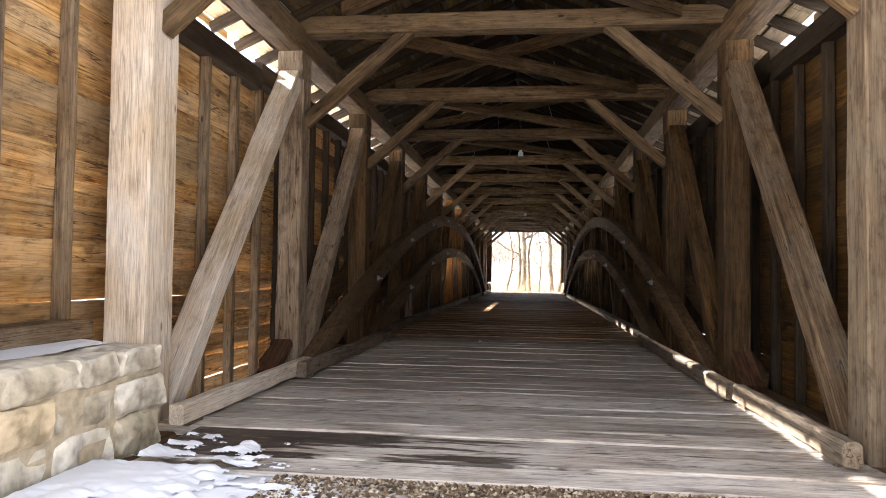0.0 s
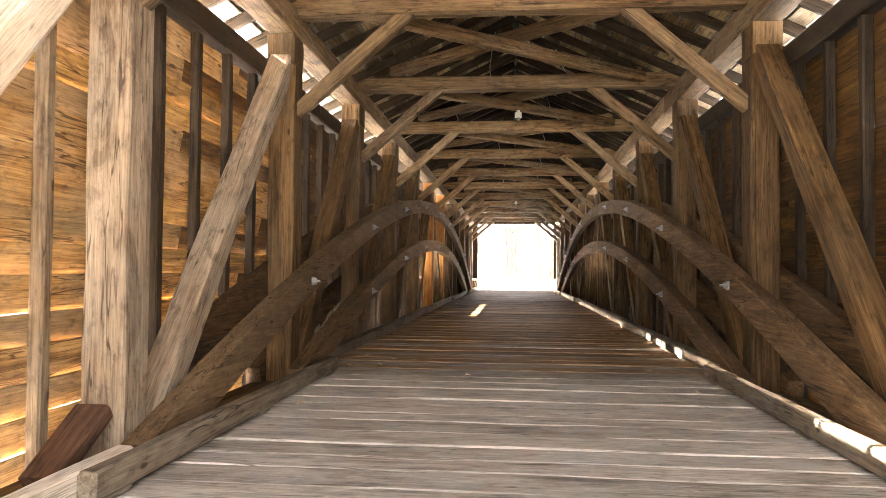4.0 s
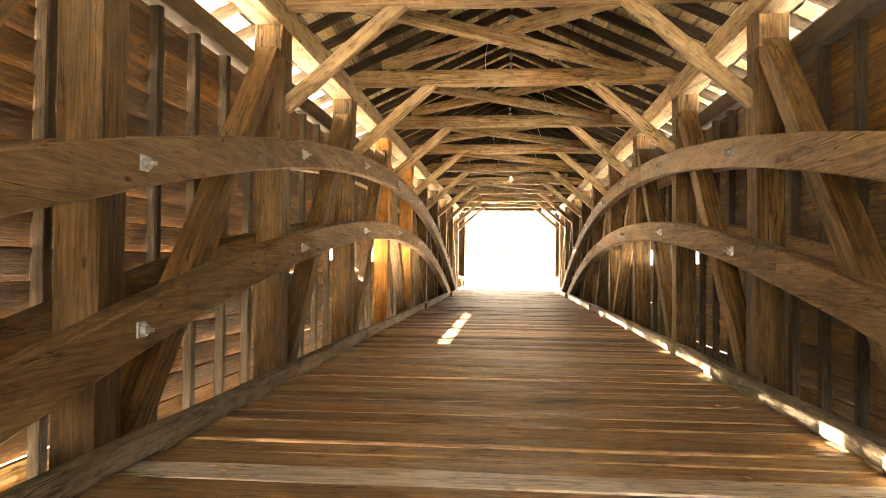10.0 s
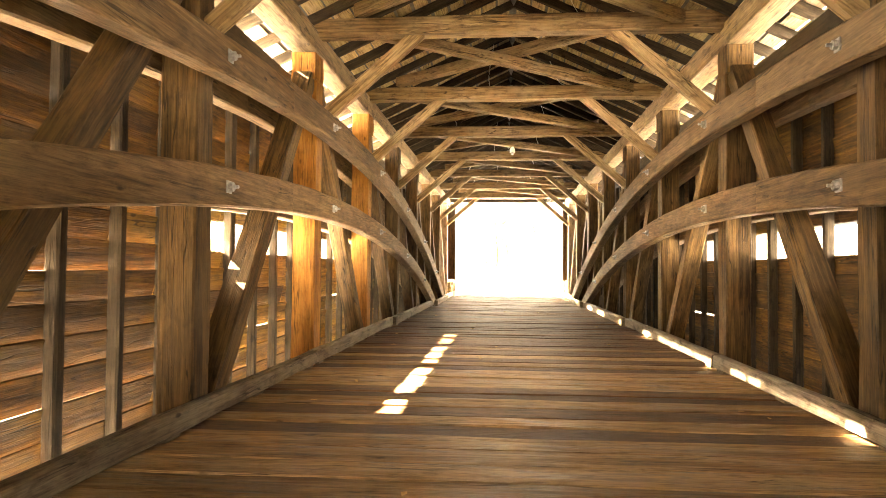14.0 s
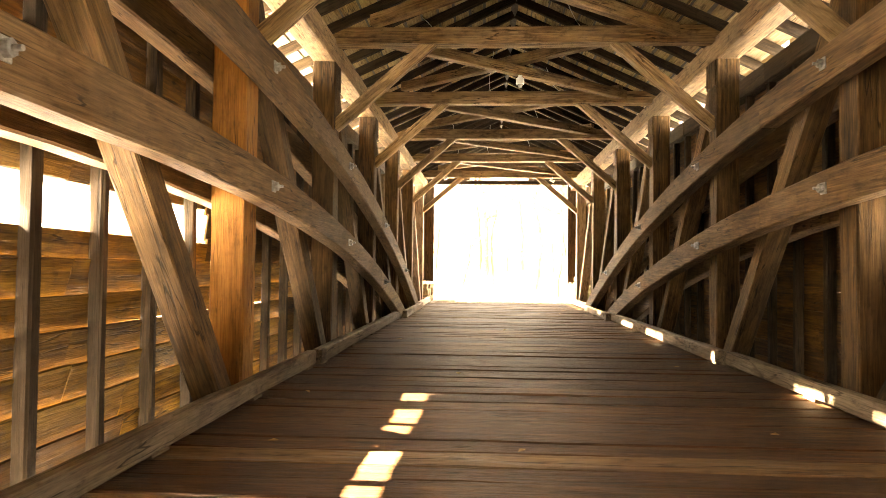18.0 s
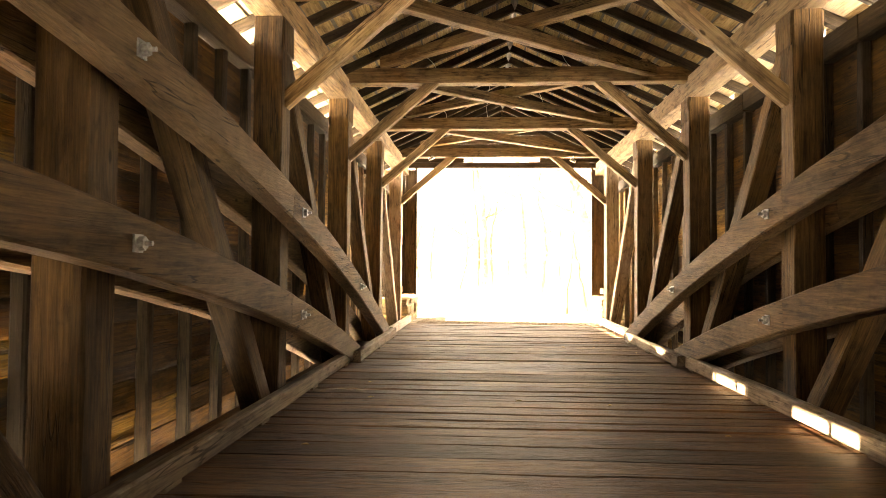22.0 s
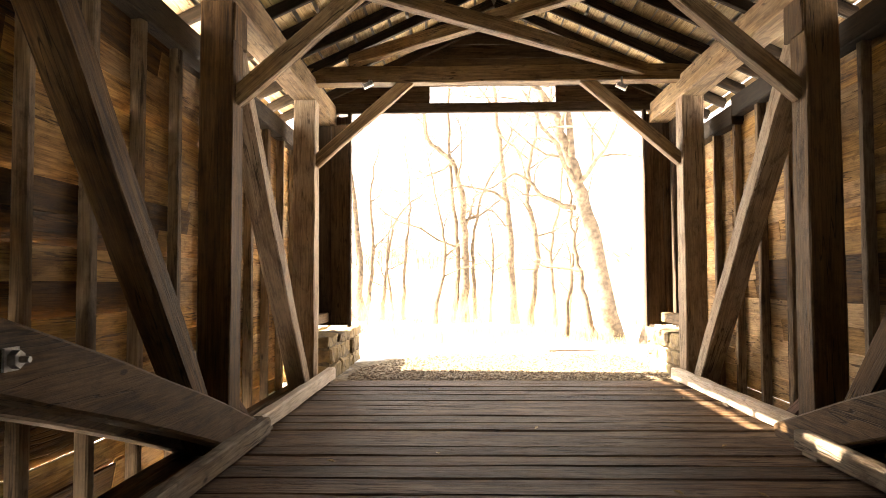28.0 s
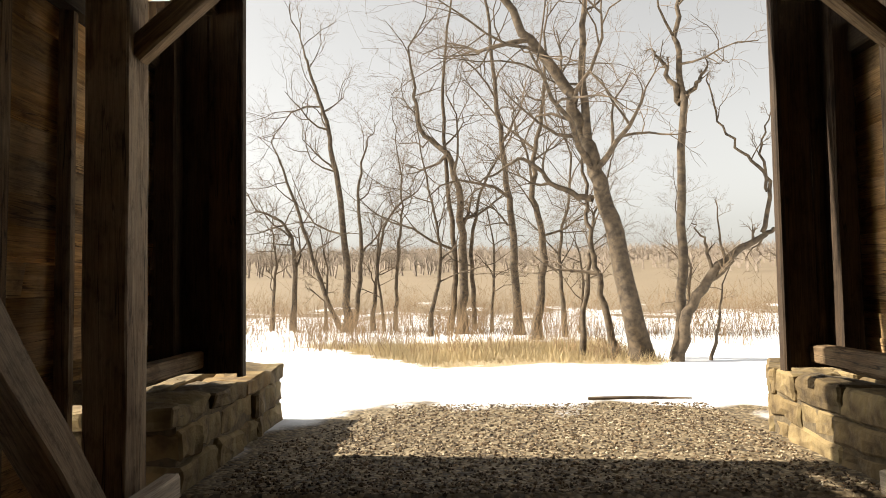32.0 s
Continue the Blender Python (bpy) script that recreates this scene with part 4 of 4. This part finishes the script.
    for k, (y, r0, bends) in enumerate(((77.0, 0.15, ((-6.0, -0.8), (-5.7, 2.6), (-4.9, 5.8), (-3.1, 7.2))), (77.0, 0.13, ((-4.6, -0.6), (-4.4, 3.3), (-4.1, 6.9), (-4.5, 10.5))),
                                        (78.0, 0.2, ((-11.3, -1.0), (-11.2, 3.1), (-11.8, 5.3), (-13.8, 6.4))), (78.0, 0.13, ((-12.7, -0.7), (-12.4, 2.7), (-12.7, 5.2))),
                                        (70.0, 0.13, ((-2.1, -0.6), (-1.5, 2.6), (-1.8, 5.1), (-2.6, 9.0))), (68.0, 0.12, ((4.7, -0.3), (4.5, 2.8), (5.2, 7.0), (4.5, 10.5))),
                                        (79.0, 0.12, ((-9.4, -1.0), (-9.3, 2.0), (-9.7, 5.0))), (76.0, 0.1, ((-5.2, -1.0), (-5.6, 2.5), (-5.3, 5.5))), (74.0, 0.1, ((1.3, -1.0), (1.5, 3.0), (1.1, 6.0))),
                                        (71.0, 0.09, ((5.9, -1.0), (6.1, 2.0), (5.7, 4.0))), (69.0, 0.1, ((11.0, -1.0), (11.2, 2.0), (10.6, 5.0))))):
        tree(up(y, *bends), r0, 10, 40 + k, slim, 0.24, 0.34)


def brush():
    """Dry stems and saplings along the bank, and the grey wood line on the far rise."""
    r = random.Random(5)
    v, f = [], []
    spots = [(r.uniform(-13, 5), r.uniform(57, 78)) for _ in range(110)] + [(r.uniform(5, 20), r.uniform(60, 80)) for _ in range(60)] + [(r.uniform(-28, 28), r.uniform(84, 100)) for _ in range(90)]
    spots += [(5.2, 56.0), (4.5, 56.6), (3.6, 57.3), (-0.3, 71.5), (-1.0, 71.0), (0.6, 72.0), (-7.2, 74.5), (-6.2, 76.0), (2.6, 69.5), (3.1, 65.5)] * 2
    for cx, cy in spots:
        tall, wide = r.uniform(0.7, 2.6), r.uniform(0.3, 1.1)
        for k in range(r.randint(8, 26)):
            x, y = cx + r.gauss(0, wide), cy + r.gauss(0, wide)
            h = tall * r.uniform(0.35, 1.25)
            p = Vector((x, y, land_z(x, y) - 0.05))
            d = Vector(((x - cx) * 0.22 + r.gauss(0, 0.2), r.gauss(0, 0.25), 1))
            mid_p, tip = p + d * h * 0.5, p + d * h + Vector((r.gauss(0, 0.16) * h, 0, 0))
            tube(v, f, [p, mid_p, tip], [0.012, 0.008, 0.003], 3)
            for q in range(r.choice((1, 2, 3))):
                c = p.lerp(mid_p, r.uniform(0.5, 1)) if q % 2 else mid_p.lerp(tip, r.uniform(0, 0.6))
                tube(v, f, [c, c + Vector((r.gauss(0, 0.28), r.gauss(0, 0.2), r.uniform(0.1, 0.4))) * h], [0.006, 0.003], 3)
    tagged(new("brush", mesh_of("brush", [tuple(q) for q in v], f, plain("dry_stem", (0.17, 0.112, 0.06), 0.9, 0, 0.5, 0.4))), "tangled dry brush and saplings on the bank", "brush", kind="stuff")
    v, f = [], []
    for k in range(26000):
        x, y = r.uniform(-9, 6), r.triangular(53.6, 67, 55.5)
        if y < 53.7 + max(0, -1 - x) * 1.6 + r.gauss(0, 0.3):
            continue
        tuft = noise.noise((x * 1.3, y * 0.9, 3))
        if r.random() > 0.75 + tuft:
            continue
        h = r.uniform(0.06, 0.26) * (1.5 + 1.6 * max(0, tuft)) * (0.6 + 0.4 * min(1, max(0, (y - 53.6) / 2.5)))
        z = land_z(x, y) - 0.01
        a = r.uniform(0, 6.28)
        w, lx, ly = 0.009, r.gauss(0, 0.13), r.gauss(0, 0.13)
        i = len(v)
        v += [(x - w * math.cos(a), y - w * math.sin(a), z), (x + w * math.cos(a), y + w * math.sin(a), z), (x + lx, y + ly, z + h)]
        f.append((i, i + 1, i + 2))
    tagged(new("dry_grass", mesh_of("dry_grass", v, f, plain("straw", (0.36, 0.28, 0.155), 0.9, 0, 0.6, 0.35))), "golden dry grass along the bank", "grass", kind="stuff")
    v, f = [], []
    for k in range(2600):
        x, y = r.uniform(-170, 170), r.uniform(150, 300)
        h = r.uniform(2.0, 5)
        p = Vector((x, y, land_z(x, y)))
        tube(v, f, [p, p + Vector((r.gauss(0, 0.4), 0, h * 0.6)), p + Vector((r.gauss(0, 1), 0, h))], [0.25, 0.16, 0.03], 3)
        for q in range(3):
            c = p + Vector((0, 0, h * r.uniform(0.3, 0.7)))
            tube(v, f, [c, c + Vector((r.gauss(0, 1.4), r.gauss(0, 1), r.uniform(0.8, 2.4)))], [0.1, 0.03], 3)
    tagged(new("far_wood", mesh_of("far_wood", [tuple(q) for q in v], f, plain("far_bark", (0.22, 0.18, 0.145), 0.9, 0, 0.05, 0.3))), "grey leafless wood on the far rise", "wood", kind="stuff")


def pebbles():
    r = random.Random(11)
    v, f = [], []
    spots = [(r.uniform(-1.9, 2.25), 36.95 + 3.3 * r.random() ** 1.15) for _ in range(9500)] + [(r.uniform(-1.0, 2.4), -0.96 - 1.0 * r.random() ** 1.6) for _ in range(9000)]
    for x, y in spots:
        if y > 37.8 and x < -2.0 + (y - 37.8) * 0.42 + r.gauss(0, 0.12):
            continue
        s = r.uniform(0.007, 0.018) if y > 0 else r.uniform(0.006, 0.017)
        z = land_z(x, y) + s * 0.25
        i = len(v)
        sx, sy, sz = s * r.uniform(0.8, 1.5), s * r.uniform(0.7, 1.2), s * r.uniform(0.5, 0.9)
        c, q = math.cos(r.uniform(0, 6.28)), r.uniform(-0.9, 0.9)
        for a, b_, c_ in ((1, 0.2, 0), (-1, -0.1, 0), (0.1, 1, 0.1), (-0.2, -1, 0), (0, 0.1, 1), (0, 0, -1)):
            v.append((x + sx * a * c - sy * b_ * q, y + sx * a * q + sy * b_ * c, z + sz * c_))
        f += [(i, i + 2, i + 4), (i + 2, i + 1, i + 4), (i + 1, i + 3, i + 4), (i + 3, i, i + 4), (i + 2, i, i + 5), (i + 1, i + 2, i + 5), (i + 3, i + 1, i + 5), (i, i + 3, i + 5)]
    m, t, b = nodes_of("pebble")
    geo = t.nodes.new("ShaderNodeNewGeometry")
    t.links.new(ramp(t, geo.outputs["Random Per Island"], [(0.0, (0.03, 0.018, 0.01)), (0.4, (0.105, 0.068, 0.036)), (0.75, (0.22, 0.155, 0.09)), (0.95, (0.46, 0.39, 0.28))]).outputs[0], b.inputs["Base Color"])
    b.inputs["Roughness"].default_value = 0.8
    tagged(new("gravel", mesh_of("gravel", v, f, m)), "loose brown and tan gravel at the bridge ends", "gravel", kind="stuff")


# ---- small fixtures ----
def fixture(x, y, z):
    th = group_of("camera_dome", "small white dome fixture hanging from a roof brace", "fixture", group="white fixtures under the roof")
    th.location = (x, y, z)
    for name, r1, r2, d, zz, mat in (("mount", 0.03, 0.03, 0.05, 0.075, WHITE), ("housing", 0.055, 0.06, 0.09, 0.01, WHITE), ("dome", 0.045, 0.02, 0.05, -0.06, plain("smoked_dome", (0.25, 0.25, 0.26), 0.15))):
        bm = bmesh.new()
        bmesh.ops.create_cone(bm, cap_ends=True, segments=14, radius1=r2, radius2=r1, depth=d)
        bmesh.ops.bevel(bm, geom=[e for e in bm.edges if len(e.link_faces) == 2 and e.calc_face_angle() > 0.8], offset=0.008, segments=2, affect="EDGES")
        me = bpy.data.meshes.new(name)
        bm.to_mesh(me)
        me.materials.append(mat)
        child(name, me, Matrix.Translation((0, 0, zz)), th)
    return th


def flood_light(x, side):
    th = group_of("flood_light", "small white flood light clamped under the end tie beam", "lamp", group="flood lights at the portal")
    th.location = (x, post_y(12) - 0.12, 3.57)
    for name, w, d, h, dx, dz, mat in (("housing", 0.13, 0.07, 0.06, 0, 0, WHITE), ("bracket", 0.02, 0.02, 0.08, 0, 0.05, STEEL), ("lens", 0.11, 0.01, 0.045, 0, 0, STEEL)):
        me = timber(name, w, d, h, mat, seg=1, rough=0, bevel=min(d, h) * 0.25)
        child(name, me, pose(-w / 2 + dx, -0.042 if name == "lens" else 0, dz, 0, side * 25 if name != "bracket" else 0, 0), th)
    return th


def cable(points, radius=0.004, mat=WHITE, label="thin pale cable slung under the roof"):
    v, f = [], []
    tube(v, f, smooth_line([Vector(p) for p in points], 6), [radius] * ((len(points) - 1) * 6 + 1), 5)
    tagged(new("cable", mesh_of("cable", [tuple(q) for q in v], f, mat)), label, "cable", "cables under the roof")


def cables():
    r = random.Random(21)
    for i in range(2, 12):
        y = post_y(i)
        cable([(0.95, y, 3.83), (0.75, y + 0.5, 4.02), (0.62, y + 0.9, roof_z(0.62) - 0.07)])
        if i % 2:
            cable([(-0.35, y, 3.83), (-0.37, y + 0.25, 4.1), (-0.3, y + 0.45, roof_z(0.3) - 0.07)], 0.003)
        if i in (4, 8, 10, 11):
            cable([(-1.15, y + 0.1, 3.84), (-1.32, y + 0.3, 3.72), (-1.1, y + 0.5, 3.98), (-1.25, y + 0.65, roof_z(1.25) - 0.06)], 0.004)


def litter():
    """Leaves and chips on the deck, a stick on the gravel, snow blown on to the near end."""
    r = random.Random(31)
    leaf = plain("dry_leaf", (0.42, 0.27, 0.12), 0.8, 0, 20, 0.4)
    v = [(-0.03, 0, 0.002), (0, 0.016, 0.008), (0.035, 0, 0.004), (0, -0.016, 0.010), (0, 0, 0.0)]
    v += [(x, y, z - 0.002) for x, y, z in v]
    f = [(0, 4, 1), (1, 4, 2), (2, 4, 3), (3, 4, 0), (6, 9, 5), (7, 9, 6), (8, 9, 7), (5, 9, 8)]
    me = mesh_of("leaf", v, f, leaf)
    for k in range(46):
        ob = new("leaf", me)
        side = r.choice((-1, 1))
        x = side * r.uniform(1.3, 1.85) if k % 3 else r.uniform(-1.5, 1.5)
        ob.matrix_basis = pose(x, r.uniform(-0.5, 36.3), 0.004, r.uniform(-12, 12), r.uniform(-12, 12), r.uniform(0, 360)) @ Matrix.Diagonal((1, 1, 1, 1))
        tagged(ob, "curled dry brown leaf lying on the deck planks", "leaf", "leaves on the deck")
    ob = new("leaf", me)
    ob.matrix_basis = pose(-0.66, 22.75, 0.006, 5, 8, 30)
    tagged(ob, "curled dry brown leaf lying on the deck planks", "leaf", "leaves on the deck")
    v, f = [], []
    tube(v, f, [Vector(p) for p in ((1.05, 40.4, 0.0), (1.5, 40.35, 0.015), (1.9, 40.4, 0.0), (2.15, 40.3, 0.01))], [0.022, 0.02, 0.015, 0.008], 6)
    tagged(new("stick", mesh_of("stick", [tuple(q) for q in v], f, BARK)), "fallen brown stick lying on the gravel", "stick")
    # snow blown on to the near planks and the ground before them: thin uneven sheets that end in a ragged edge
    for name, ya, yb, base, bias in (("snow_drift", -0.92, -0.25, 0.003, 0.7), ("snow_drift", -2.6, -0.93, -0.017, 0.75)):
        v, f, n = [], [], 120
        kept = {}
        for i in range(n):
            for j in range(n):
                x, y = -2.0 + 2.4 * i / n, ya + (yb - ya) * j / n
                d = bias - 0.62 * (x + 1.98) - 0.9 * (y - ya) * (1 if base > 0 else 0.1) + 0.5 * noise.noise((x * 2.2, y * 3.0, 1)) + 0.35 * noise.noise((x * 7, y * 9, 4)) + 0.2 * noise.noise((x * 19, y * 24, 2))
                if d > 0.04 and (base < 0 or x > -1.83):
                    kept[i, j] = len(v)
                    v.append((x, y, base + min(0.035, 0.09 * (d - 0.04)) + 0.008 * max(0, noise.noise((x * 12, y * 12, 9)))))
        for (i, j), a in kept.items():
            q = [kept.get(k) for k in ((i + 1, j), (i + 1, j + 1), (i, j + 1))]
            if None not in q:
                f.append((a, *q))
        me = mesh_of(name, v, f, SNOW)
        for p in me.polygons:
            p.use_smooth = True
        tagged(new(name, me), "thin melting snow drift at the deck's near edge", "snow", "snow drifts at the near end")


truss(-1)
truss(1)
roof_frame()
roof_cover()
side_wall(-1)
side_wall(1)
ground()
wing_wall(-1, 2.1, 36.95, 39.5, 0.52)
wing_wall(1, 2.33, 36.9, 38.75, 0.52)
wing_wall(1, 2.36, 38.76, 41.6, 0.34, 1.2)
wing_wall(-1, 2.06, -4.2, -0.2, 0.55, snow=True)
wing_wall(1, 2.36, -4.2, -0.3, 0.5)
portal(38.0, 1)
portal(-1.45, -1)
trees()
brush()
pebbles()
fixture(0.05, post_y(3) + PANEL / 2, 3.6)
fixture(0.05, post_y(8) + PANEL / 2, 3.6)
deck()
curbs()
cables()
litter()
flood_light(-1.55, -1)
flood_light(1.5, 1)
